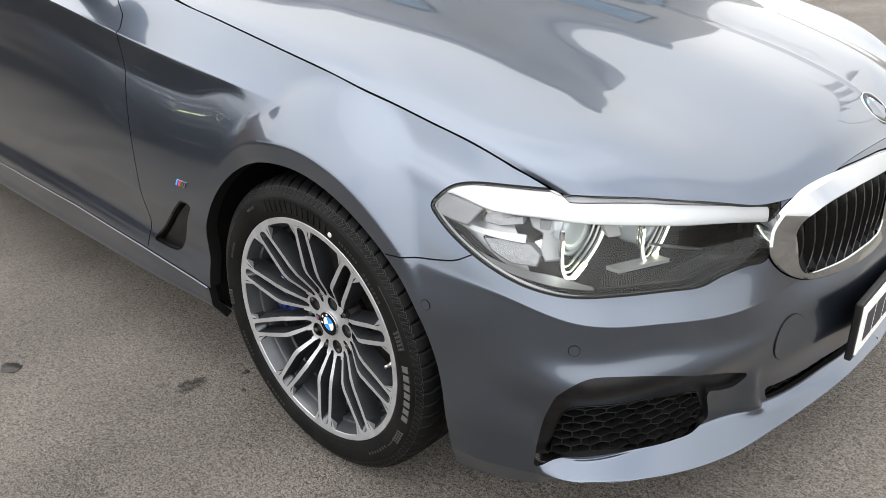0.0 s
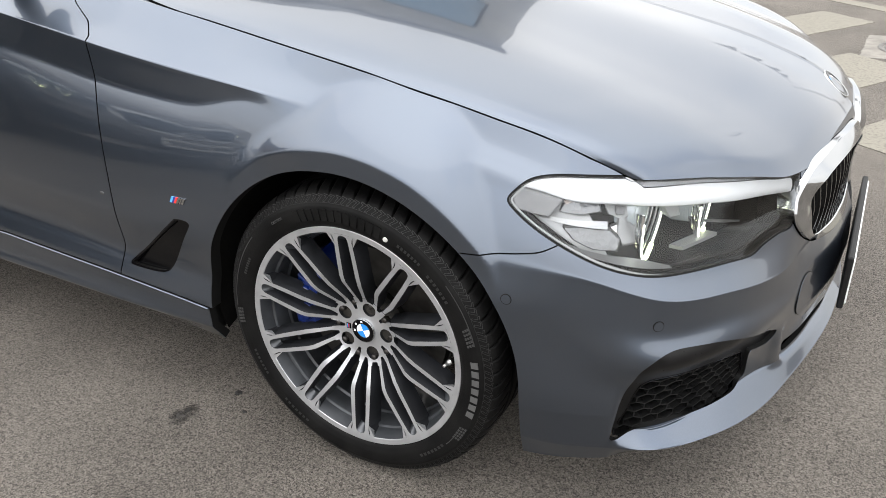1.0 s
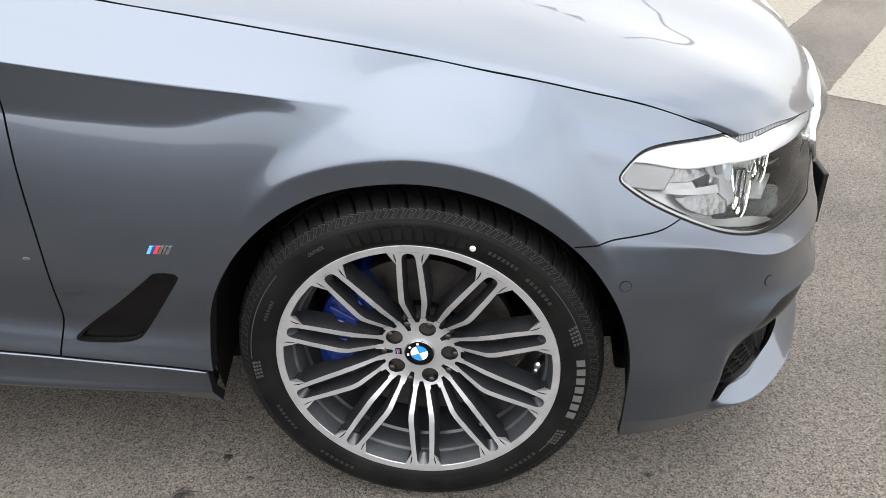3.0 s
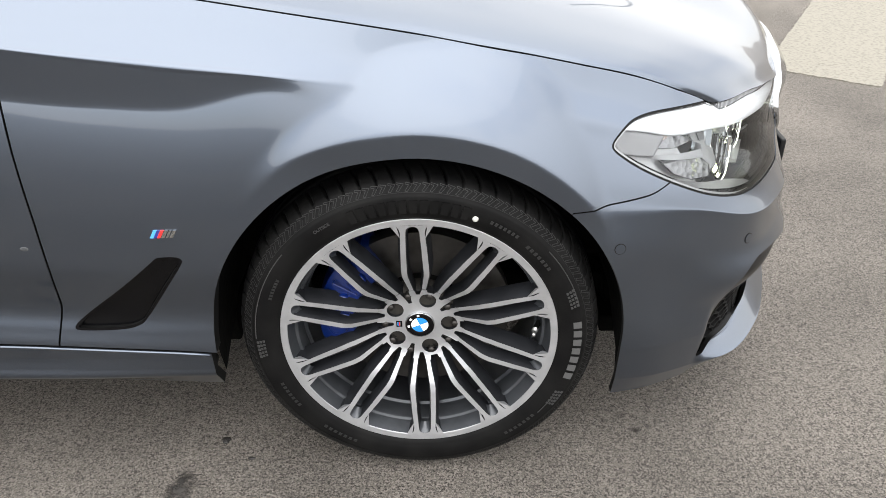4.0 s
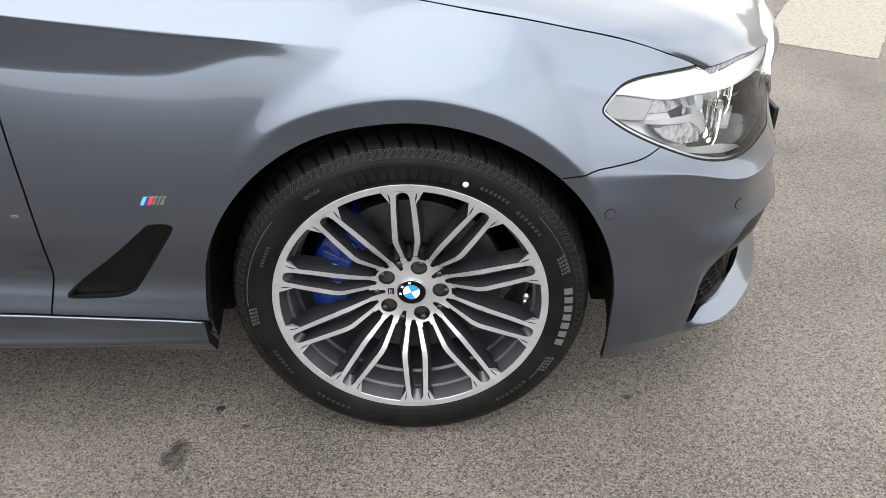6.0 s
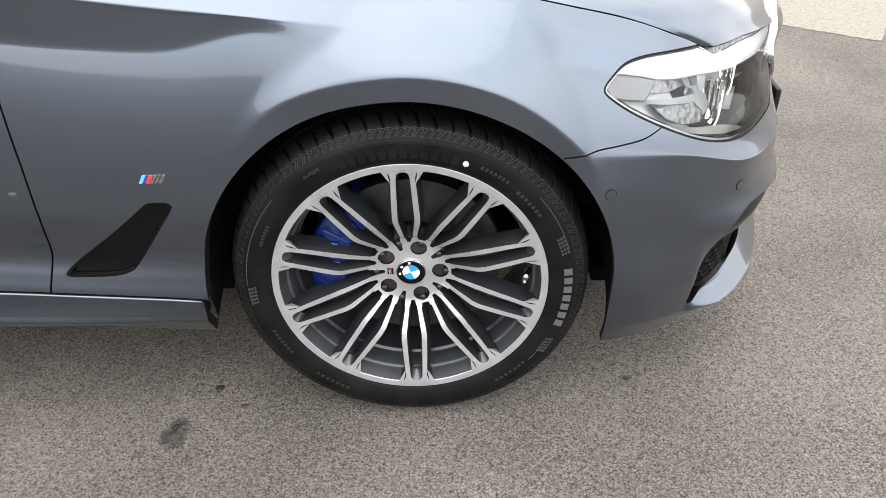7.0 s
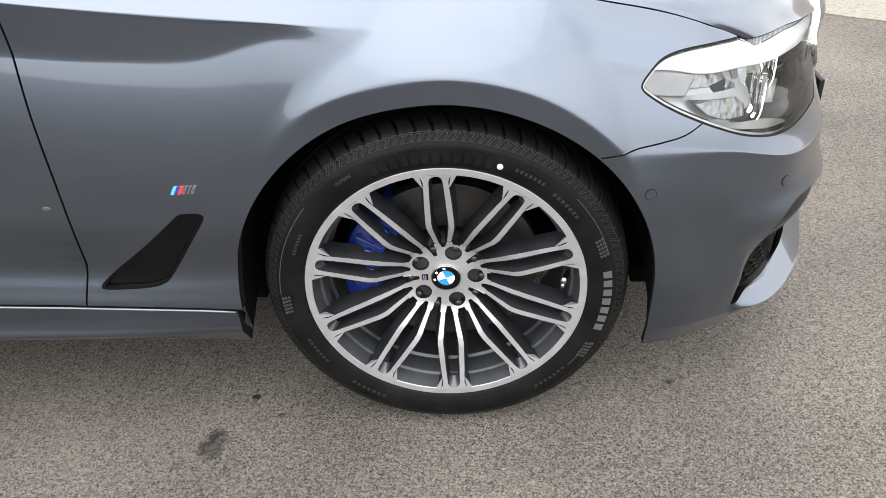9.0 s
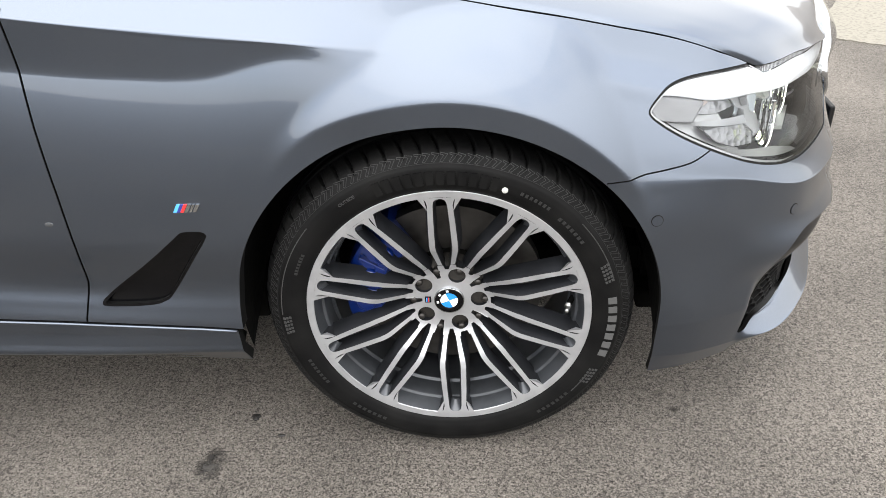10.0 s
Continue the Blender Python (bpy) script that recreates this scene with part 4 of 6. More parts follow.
for left in (False, True):
    lamp = new("headlight")
    lamp.parent = car
    lamp["label"] = "clear swept-back headlight with white brow and two lit rings"
    step, nv = (.006, 190) if not left else (.02, 60)
    # rubber seal, lens, dark housing
    r, f = skin_patch(.3, 1.08, step, nv, .4, 1)
    r, f = clip(r, f, inside_of(LAMP, sz(r)) + .001)
    lens_r, lens_f = clip(r, f, inside_of(LAMP, sz(r)) - .0024)
    seal_r, seal_f = clip(r, f, .0034 - inside_of(LAMP, sz(r)))
    panel("seal", seal_r, seal_f, SEAL_AND_GAP, lamp, depth=.012, sink=.0025, left=left)
    lens = panel("lens", lens_r, lens_f, CLEAR, lamp, "clear plastic cover", depth=0, sink=.001, left=left)
    lens.visible_shadow = False
    panel("housing", lens_r, lens_f, LAMP_BLACK, lamp, "black lamp housing", depth=-.124, sink=.128, left=left)
    # white brow in two lengths that meet at a crease below the bonnet's corner; the lower edge nearer the lens
    n = 40
    low = along([(.352, .7215), (.366, .7205), (.40, .716), (.45, .7065), (.523, .696), (.578, .690), (.67, .682), (.757, .673), (.85, .661), (.95, .648), (1.036, .634)], 3 * n)
    seam_low = np.array([[.602], [np.interp(.602, low[0], low[1])]])
    cut = np.concatenate([low[:, low[0] < .60], seam_low], 1)
    outer_low = np.stack([np.interp(np.linspace(0, 1, n), np.linspace(0, 1, cut.shape[1]), c_) for c_ in cut])
    outer_top = along([(.354, .7235), (.366, .7305), (.381, .7362), (.43, .7395), (.48, .7385), (.53, .735), (.571, .7285), (.585, .7225), (.602, .7145)], n)
    cut = np.concatenate([seam_low, low[:, low[0] > .604]], 1)
    inner_low = np.stack([np.interp(np.linspace(0, 1, n), np.linspace(0, 1, cut.shape[1]), c_) for c_ in cut])
    inner_top = along([(.602, .7145), (.68, .7115), (.784, .7025), (.894, .688), (1.036, .662)], n)
    for lo_, up_, crease in ((outer_low, outer_top, 0), (inner_low, inner_top, 0)):
        lines = [on_skin(*up_, .010), on_skin(*(up_ * .85 + lo_ * .15), .007 + crease), on_skin(*(up_ * .45 + lo_ * .55), .007 + crease), on_skin(*(up_ * .08 + lo_ * .92), .008 + crease), on_skin(*lo_, .011), on_skin(*lo_, .032)]
        strip(lines, LAMP_WHITE, "brow", lamp, left, "white light bar along the top edge")
    top = np.concatenate([[[.572, .7275]], inner_top.T]).T
    # ribbed dark strip between the brow and the bonnet
    seg = np.linspace(.585, 1.035, 62)
    tb = np.interp(seg, top[0], top[1])
    crest = top_line(seg)[:, 2]
    back = strip([on_skin(seg, tb + .001, .011), on_skin(seg, crest - .002, .012)], LAMP_GREY, "rib_strip", lamp, left, "dark ribbed strip under the bonnet edge")
    pieces = []
    for i in range(len(seg) - 1):
        a = on_skin([seg[i], seg[i] + .0022, seg[i] + .0142, seg[i] + .012], [tb[i] + .002, tb[i] + .002, crest[min(i + 1, len(seg) - 1)] - .004, crest[min(i + 1, len(seg) - 1)] - .004], [.0095, .0095, .0105, .0105])
        pieces.append((a, [(0, 1, 2, 3)]))
    v, f = flip(*join(*pieces), left)
    tagged(mesh_object("ribs", v, f, LAMP_WHITE, back, flat=True), kind="stuff")
    # outer end: grey marker panel, faceted reflectors, amber spot, light tube
    def plate(name, pts, sink, mat, parent=lamp, bulge=0.0, label=""):
        o = sharp(pts, 5)
        c = o.mean(0)
        rings = []
        for k_, t_ in enumerate((1, .9, .5, .02)):
            q = c + (o - c) * t_
            rings.append(on_skin(q[:, 0], q[:, 1], sink - bulge * (1 - t_ * t_)))
        rings.insert(0, on_skin(o[:, 0], o[:, 1], sink + .02))
        a = np.array(rings)
        m_ = a.shape[1]
        fs = [(i * m_ + k_, (i + 1) * m_ + k_, (i + 1) * m_ + (k_ + 1) % m_, i * m_ + (k_ + 1) % m_) for i in range(len(rings) - 1) for k_ in range(m_)]
        v_, f_ = flip(a.reshape(-1, 3), fs, left)
        ob = mesh_object(name, v_, f_, mat, parent, label)
        return ob
    # pale inner bezel along the outer half of the lens
    bz_r, bz_f = clip(lens_r, lens_f, .74 - lens_r[:, 3])
    bz_r, bz_f = clip(bz_r, bz_f, .007 * np.clip((.74 - bz_r[:, 3]) / .2, .25, 1) - inside_of(LAMP, sz(bz_r)))
    bz_r, bz_f = clip(bz_r, bz_f, .726 - bz_r[:, 2])
    panel("inner_bezel", bz_r, bz_f, LAMP_SILVER, lamp, "silver inner bezel", depth=.03, sink=.008, left=left)
    # bright reflector bowl behind the outer end
    bw_r, bw_f = clip(lens_r, lens_f, .515 - lens_r[:, 3] + (.66 - lens_r[:, 2]) * .5)
    bw_r, bw_f = clip(bw_r, bw_f, inside_of(LAMP, sz(bw_r)) - .004)
    panel("reflector_bowl", bw_r, bw_f, BOWL, lamp, "silvery reflector bowl", depth=0, sink=.046, left=left)
    plate("marker_panel", [(.3435, .702), (.348, .711), (.358, .7195), (.40, .7135), (.436, .7075), (.426, .697), (.413, .682), (.38, .685), (.352, .689)], .009, LAMP_PANEL, label="grey side marker panel")
    plate("reflector", [(.440, .7045), (.475, .699), (.508, .694), (.512, .680), (.470, .678), (.428, .684)], .030, CRYSTAL, label="faceted chrome reflector")
    plate("reflector", [(.438, .660), (.47, .660), (.53, .650), (.55, .634), (.545, .616), (.50, .622), (.46, .640)], .030, CRYSTAL, label="faceted chrome reflector")
    plate("amber_spot", [(.436, .702), (.446, .705), (.453, .7005), (.442, .697)], .024, AMBER, label="pale amber bulb spot")
    line = along([(.362, .687), (.40, .680), (.445, .674), (.522, .663)], 16)
    a_, b_ = on_skin(line[0], line[1] + np.linspace(.001, .006, 16), .016), on_skin(line[0], line[1] - np.linspace(.001, .005, 16), .013)
    strip([a_, b_, on_skin(line[0], line[1] - np.linspace(.002, .009, 16), .026)], BOWL, "light_bar", lamp, left, "pale slanting light bar", soft=False)
    plate("bracket", [(.512, .694), (.55, .690), (.584, .686), (.580, .668), (.566, .664), (.566, .654), (.588, .648), (.584, .622), (.556, .620), (.545, .640), (.548, .662), (.525, .672)], .040, BRACKET, label="satin grey C-shaped bracket")
    plate("bracket_gap", [(.538, .683), (.562, .680), (.558, .668), (.541, .670)], .036, LAMP_GREY)
    plate("side_reflector", [(.528, .648), (.545, .652), (.552, .628), (.538, .622)], .045, LAMP_CHROME)
    # two projectors that face ahead, each inside a lit ring of three clear tubes
    for rx, ring, (ly, lz, lr) in ((.545, [(.789, .680), (.791, .66), (.792, .64), (.787, .606), (.776, .592), (.760, .587), (.738, .594), (.703, .610), (.678, .630), (.664, .652), (.654, .676)], (.718, .655, .040)),
                                   (.610, [(.648, .668), (.648, .645), (.649, .622), (.641, .597), (.628, .585), (.614, .584), (.592, .598), (.564, .626), (.549, .650), (.545, .664)], (.594, .640, .031))):
        line = along(ring, 48)
        cy, cz = -ly, lz
        for scale_, back_, rad_ in ((1.0, 0, .0034), (.90, .006, .0024), (.80, .013, .0024)):
            pts = np.stack([np.full(48, rx - back_), cy + (-line[0] - cy) * scale_, cz + (line[1] - cz) * scale_], 1)
            v, f = flip(*tube(pts, rad_, 8), left)
            mesh_object("ring_tube", v, f, LAMP_CHROME, lamp)
        pts = np.stack([np.full(48, rx + .0026), -line[0], line[1]], 1)
        v, f = flip(*tube(pts[3:46], .0026, 8), left)
        ring_ob = mesh_object("daylight_ring", v, f, DRL, lamp, "lit pale daylight ring")
        v, f = flip(*tube(pts[20:28] + np.array([.001, 0, 0]), .0042, 8), left)
        mesh_object("ring_end", v, f, GLOW, ring_ob, "bright greenish lower end")
        prof = [(lr * math.cos(a), -.016 * math.sin(a)) for a in np.linspace(0, math.pi / 2, 8)]
        v, f = lathe([(lr + .010, .03), (lr + .008, -.004), (lr + .002, -.004), (lr, 0)] + prof, 32)
        turn = Matrix.Translation((rx - .026, cy, cz)) @ Matrix.Rotation(math.pi / 2, 4, "Z")
        v = np.array([turn @ Vector(q) for q in v])
        v, f = flip(v, f, left)
        mesh_object("projector", v, f, LENS, lamp, "round projector lens")
    plate("chrome_block", [(.700, .672), (.742, .667), (.745, .640), (.715, .640)], .06, BRACKET)
    # pale ledge and blade between and below the projectors
    v, f = flip(*join(([(.575, -.70, .594), (.60, -.70, .594), (.64, -.60, .590), (.615, -.60, .590), (.575, -.70, .587), (.60, -.70, .587), (.64, -.60, .583), (.615, -.60, .583)], [(0, 1, 2, 3), (0, 4, 5, 1), (1, 5, 6, 2), (2, 6, 7, 3), (3, 7, 4, 0)])), left)
    mesh_object("light_guide", v, f, BRACKET, lamp, flat=True)
    v, f = flip(*tube(on_skin([.80, .87, .92], [.624, .608, .596], .05), [.003, .003, .002], 4), left)
    mesh_object("light_guide", v, f, LAMP_GREY, lamp)
    # lower reflector ledge and ribbed floor
    a, b = along([(.40, .662), (.43, .6445), (.473, .627), (.514, .6125), (.578, .5965), (.655, .587)], 30), along([(.40, .6625), (.432, .646), (.477, .630), (.522, .617), (.585, .606), (.655, .588)], 30)
    strip([on_skin(*a, .009), on_skin(*b, .019)], BOWL, "lower_reflector", lamp, left, "white lower reflector strip")
    pieces = []
    for s_ in np.arange(.67, .93, .0055):
        zb = np.interp(s_, [.66, .79, .862, .913, .95], [.588, .582, .578, .586, .592])
        pieces.append((on_skin([s_, s_ + .0025, s_ + .0085, s_ + .006], [zb, zb, zb + .014, zb + .014], [.012, .012, .026, .026]), [(0, 1, 2, 3)]))
    v, f = flip(*join(*pieces), left)
    tagged(mesh_object("floor_ribs", v, f, LAMP_RIB, lamp, flat=True), kind="stuff")

    # kidney grille: chrome frame, dark slats
    grille = new("kidney_grille")
    grille.parent = car
    grille["label"] = "chrome-framed kidney grille with black upright slats"
    n = 120
    mid_o = (KIDNEY.mean(0) + KIDNEY_IN.mean(0)) / 2
    ang = np.linspace(0, 2 * np.pi, n, endpoint=False)
    def radial(o):
        d_ = o - mid_o
        th = np.arctan2(d_[:, 1] * 2.2, d_[:, 0])
        order = np.argsort(th)
        rad = np.hypot(d_[:, 0], d_[:, 1] * 2.2)
        rr_ = np.interp(ang, th[order], rad[order], period=2 * np.pi)
        return mid_o + np.stack([rr_ * np.cos(ang), rr_ * np.sin(ang) / 2.2], 1)
    O, I = radial(KIDNEY), radial(KIDNEY_IN)
    rings = [(O, .03), (O, -.001), (O * .95 + I * .05, -.005), (O * .5 + I * .5, -.0062), (O * .08 + I * .92, -.0062), (I, -.004), (I, .045)]
    lean = (0, 0, .05, .5, .92, 1, 0)      # the top of the frame faces up: its inner edge stands out
    a = np.array([on_skin(q[:, 0], q[:, 1], sk - (.007 * (q[:, 1] - .49) / .2 if 0 < j < 6 else 0) - .013 * lean[j] * smooth(.60, .65, q[:, 1])) for j, (q, sk) in enumerate(rings)])
    fs = [(i * n + k_, i * n + (k_ + 1) % n, (i + 1) * n + (k_ + 1) % n, (i + 1) * n + k_) for i in range(len(rings) - 1) for k_ in range(n)]
    v, f = flip(a.reshape(-1, 3), fs, left)
    mesh_object("grille_frame", v, f, CHROME, grille, "polished chrome frame").data.set_sharp_from_angle(angle=radians(24))
    for s_ in np.arange(1.112, 1.46, .036):
        zz = np.linspace(.49, .69, 60)
        ok = inside_of(KIDNEY_IN, np.stack([np.full(60, s_), zz], 1)) > -.004
        if ok.sum() < 3:
            continue
        zs = np.linspace(zz[ok][0], zz[ok][-1], 10)
        bow = .012 * np.sin(np.linspace(0, np.pi, 10))
        front = on_skin(np.full(10, s_), zs, .004 - bow)
        rear_ = on_skin(np.full(10, s_), zs, .05)
        tn = plan(np.array([s_]))
        t_ = np.array([-tn[3][0], tn[2][0], 0]) * .0035
        lines = [rear_ - t_, front - t_, front - t_ * .3 + 0, front + t_, rear_ + t_]
        strip(lines, GLOSS, "slat", grille, left)
    r, f = skin_patch(1.0, S_END, .02, 60, .4, 1)
    r, f = clip(r, f, inside_of(KIDNEY, sz(r)) + .005)
    panel("grille_back", r, f, LINER, grille, depth=0, sink=.07, left=left)

# bonnet roundel, quarters of blue and white in a black ring
roundel = new("roundel")
roundel.parent = bonnet
roundel["label"] = "round blue and white badge in a dark ring"
eye_n = Vector((.66, 0, .75)).normalized()
roundel.matrix_world = Matrix.Translation((.764, 0, .7415)) @ (-eye_n).to_track_quat("Y", "Z").to_matrix().to_4x4()
v, f = lathe([(.026, -.003), (.027, -.0042), (.037, -.0042), (.038, -.0036)], 64)
mesh_object("badge_ring", v, f, GLOSS, roundel)
v, f = lathe([(.0368, -.0036), (.0385, -.0052), (.0405, -.004), (.041, .006)], 64)
mesh_object("badge_rim", v, f, CHROME, roundel)
for qd in range(4):
    aa = np.linspace(radians(90 * qd), radians(90 * qd + 90), 14)
    vs = [(0, -.0045, 0)] + [(.0262 * math.cos(a), -.0035, .0262 * math.sin(a)) for a in aa]
    mesh_object("badge_quarter", vs, [(0, i, i + 1) for i in range(1, 14)], (WHITE, BADGE_LIGHT)[qd % 2], roundel)

# plate in its holder
holder = new("plate_holder")
holder.parent = car
bm = bmesh.new()
box(bm, .868, -.272, .312, .882, .272, .440, .004)
part("holder_frame", bm, BLACK, holder, "black plate holder")
bm = bmesh.new()
box(bm, .880, -.262, .322, .8855, .262, .431, .002)
pl = part("plate", bm, PLATE, holder, "white plate with dark bars")
for i, (y0, wd) in enumerate(((-.235, .05), (-.175, .055), (-.11, .06), (-.02, .05), (.04, .05), (.10, .05), (.16, .05))):
    bm = bmesh.new()
    box(bm, .8852, y0, .345, .8866, y0 + wd, .408)
    part("plate_bar", bm, INK, pl)

# tricolour badge on each front wing, slanted stripes and a chrome end
for left in (False, True):
    fender = bpy.data.objects["front_fender.001" if left else "front_fender"]
    badge = new("wing_badge")
    badge.parent = fender
    badge["label"] = "small slanted badge in blue, red and chrome"
    for i, (s0, s1, mt) in enumerate(((-.4445, -.4385, BADGE_LIGHT), (-.4385, -.4325, BADGE_DARK), (-.4325, -.4265, BADGE_RED), (-.4255, -.4195, CHROME), (-.4175, -.4135, CHROME), (-.4115, -.4055, CHROME))):
        front = on_skin([s0, s1, s1 + .008, s0 + .008], [.5675, .5675, .5815, .5815], -.003)
        backp = on_skin([s0, s1, s1 + .008, s0 + .008], [.5675, .5675, .5815, .5815], .002)
        v, f = flip(np.concatenate([front, backp]), [(0, 1, 2, 3), (0, 4, 5, 1), (1, 5, 6, 2), (2, 6, 7, 3), (3, 7, 4, 0)], left)
        mesh_object("badge_stripe", v, f, mt, badge, flat=True)
    if not left:
        cx_, cz_ = -.664, .548
        ring_ = [on_skin(cx_ + a_ * np.cos(th_), cz_ + b_ * np.sin(th_), k_) for a_, b_, k_ in ((.0075, .0042, .0), (.0068, .0036, -.0007), (.0040, .0018, -.0004), (.0001, .0001, -.0008)) for th_ in [np.linspace(0, 2 * np.pi, 24, endpoint=False)]]
        fs_ = [(i_ * 24 + k_, i_ * 24 + (k_ + 1) % 24, (i_ + 1) * 24 + (k_ + 1) % 24, (i_ + 1) * 24 + k_) for i_ in range(3) for k_ in range(24)]
        mesh_object("paint_chip", np.concatenate(ring_), fs_, STONE_CHIP, bpy.data.objects["front_door"], "small pale stone chip in the paint")
    # door handle, mirror
    door = bpy.data.objects["front_door.001" if left else "front_door"]
    hp = on_skin(np.linspace(-1.60, -1.385, 20), np.full(20, .948), np.concatenate([[-.004], np.full(18, -.034), [-.004]]))
    v, f = flip(*tube(hp, np.concatenate([[.011], np.full(18, .0135), [.012]]), 12), left)
    handle = mesh_object("door_handle", v, f, PAINT, door, "body-coloured pull handle with chrome edge")
    v, f = flip(*tube(hp[2:-1] + np.array([0, -.0125, .004]), .0035, 6), left)
    mesh_object("handle_trim", v, f, CHROME, handle)

# cabin: side glass, screen, roof and tail, with a dark waist trim
belt = np.linspace(-3.2, -.755, 30)
waist = top_line(belt) + np.array([0, -.003, .001])
roof_x = np.interp(np.linspace(0, 1, 30), [0, .25, .75, 1], [-2.85, -2.4, -1.75, -1.35])
roof_z = np.interp(np.linspace(0, 1, 30), [0, .3, .7, 1], [1.36, 1.425, 1.44, 1.385])
rail = np.stack([roof_x, np.interp(np.linspace(0, 1, 30), [0, .5, 1], [-.56, -.60, -.60]), roof_z], 1)
for left in (False, True):
    strip([waist + np.array([0, .012, -.01]), waist * .5 + rail * .5 + np.array([0, -.02, 0]), rail], WINDOW, "side_window", car, left, "dark tinted side glass")
    v, f = flip(*tube(waist + np.array([0, 0, .006]), np.concatenate([np.full(27, .014), [.011, .008, .004]]), 8), left)
    mesh_object("waist_trim", v, f, GLOSS, car, "gloss black waist trim")
    pillar = np.array([(-.68, -.735, .93), (-.95, -.71, 1.10), (-1.15, -.665, 1.24), (-1.35, -.61, 1.385)])
    k = np.linspace(0, 3, 12)
    pillar = hermite(np.arange(4), pillar.T, k).T
    v, f = flip(*tube(pillar, .028, 10), left)
    mesh_object("pillar", v, f, PAINT, car)
    # exterior mirror on its foot
    bm = bmesh.new()
    bmesh.ops.create_uvsphere(bm, u_segments=24, v_segments=14, radius=1)
    sgn = 1 if left else -1
    bmesh.ops.transform(bm, matrix=Matrix.Translation((-.95, sgn * 1.03, 1.155)) @ Matrix.Diagonal((.065, .10, .055, 1)), verts=bm.verts)
    bmesh.ops.bisect_plane(bm, geom=bm.verts[:] + bm.edges[:] + bm.faces[:], plane_co=(-.965, 0, 0), plane_no=(-1, 0, 0), clear_outer=True)
    mirror = part("door_mirror", bm, GLOSS, car, "gloss black door mirror", soft=60)
    v, f = tube([(-.90, sgn * .845, 1.0), (-.91, sgn * .88, 1.01), (-.94, sgn * .97, 1.115)], [.03, .024, .022], 10)
    mesh_object("mirror_foot", v, f, BLACK, mirror)
def mirror_y(p):
    return p * np.array([1, -1, 1])
def across(a_pts, n_=14, rise=.03):
    """A sheet from a line on the near flank to its mirror image, a little crowned."""
    t_ = np.linspace(0, 1, n_)
    return [a_pts * (1 - k_) + mirror_y(a_pts) * k_ + np.array([0, 0, rise * math.sin(math.pi * k_)]) for k_ in t_]
strip(across(pillar + np.array([-.0, .02, .012]), rise=.03), WINDOW, "windscreen", car, False, "dark windscreen")
strip(across(rail, rise=.045), PAINT, "roof", car, False)
tail = np.array([(-2.85, -.56, 1.36), (-3.1, -.60, 1.22), (-3.3, -.64, 1.10)])
strip(across(tail, rise=.04), WINDOW, "rear_window", car, False, "dark rear window")
deck = np.concatenate([[(-3.3, -.66, 1.095)], top_line(np.linspace(-3.45, S_TAIL + .02, 14)), ])
strip(across(deck, rise=.02), PAINT, "boot_lid", car, False)
quarter = np.array([(-2.85, -.56, 1.36), (-3.1, -.60, 1.22), (-3.3, -.64, 1.10), (-3.45, -.75, 1.08)])
for left in (False, True):
    hip = top_line(np.linspace(-2.9, -3.45, 4))
    strip([quarter, hip], PAINT, "rear_pillar", car, left)
    # closing sheet between the bonnet's rear corner and the flank
    rim = C0[C0[:, 0] < -.462]
    pick = np.linspace(0, 1, 30)
    a = np.stack([np.interp(pick, np.linspace(0, 1, len(rim)), rim[:, j]) for j in range(3)], 1)
    b = top_line(np.linspace(-.80, np.interp(a[-1, 0], top_line(np.linspace(-.6, -.4, 50))[:, 0], np.linspace(-.6, -.4, 50)), 30))
    gap = np.linalg.norm(a - b, axis=1)[:, None]
    strip([a + np.array([0, -.001, -.0015]), a * .5 + b * .5 + gap * np.array([0, 0, .05]), b], PAINT, "wing_top", car, left)

# ---- wheels ----
AXLE_Z, RIM_Y = .333, -.905


def tyre_relief(a, r, yy):
    """Cuts curved slots across the shoulder, narrowing towards the sidewall."""
    edge = np.clip((r - .314) / .008, 0, 1)
    out = np.minimum(yy + .004, .252 - yy)
    phase = (a * 70 / (2 * np.pi) - 4.6 * np.maximum(out, 0) - 90 * np.maximum(out, 0) ** 2) % 1.0
    slot = np.clip(1.6 - np.abs(phase - .5) / (.022 + .05 * smooth(.006, .03, out)), 0, 1)
    across = smooth(.0, .012, np.abs(yy - .1225) - .060)
    return r - .009 * slot * edge * across, yy


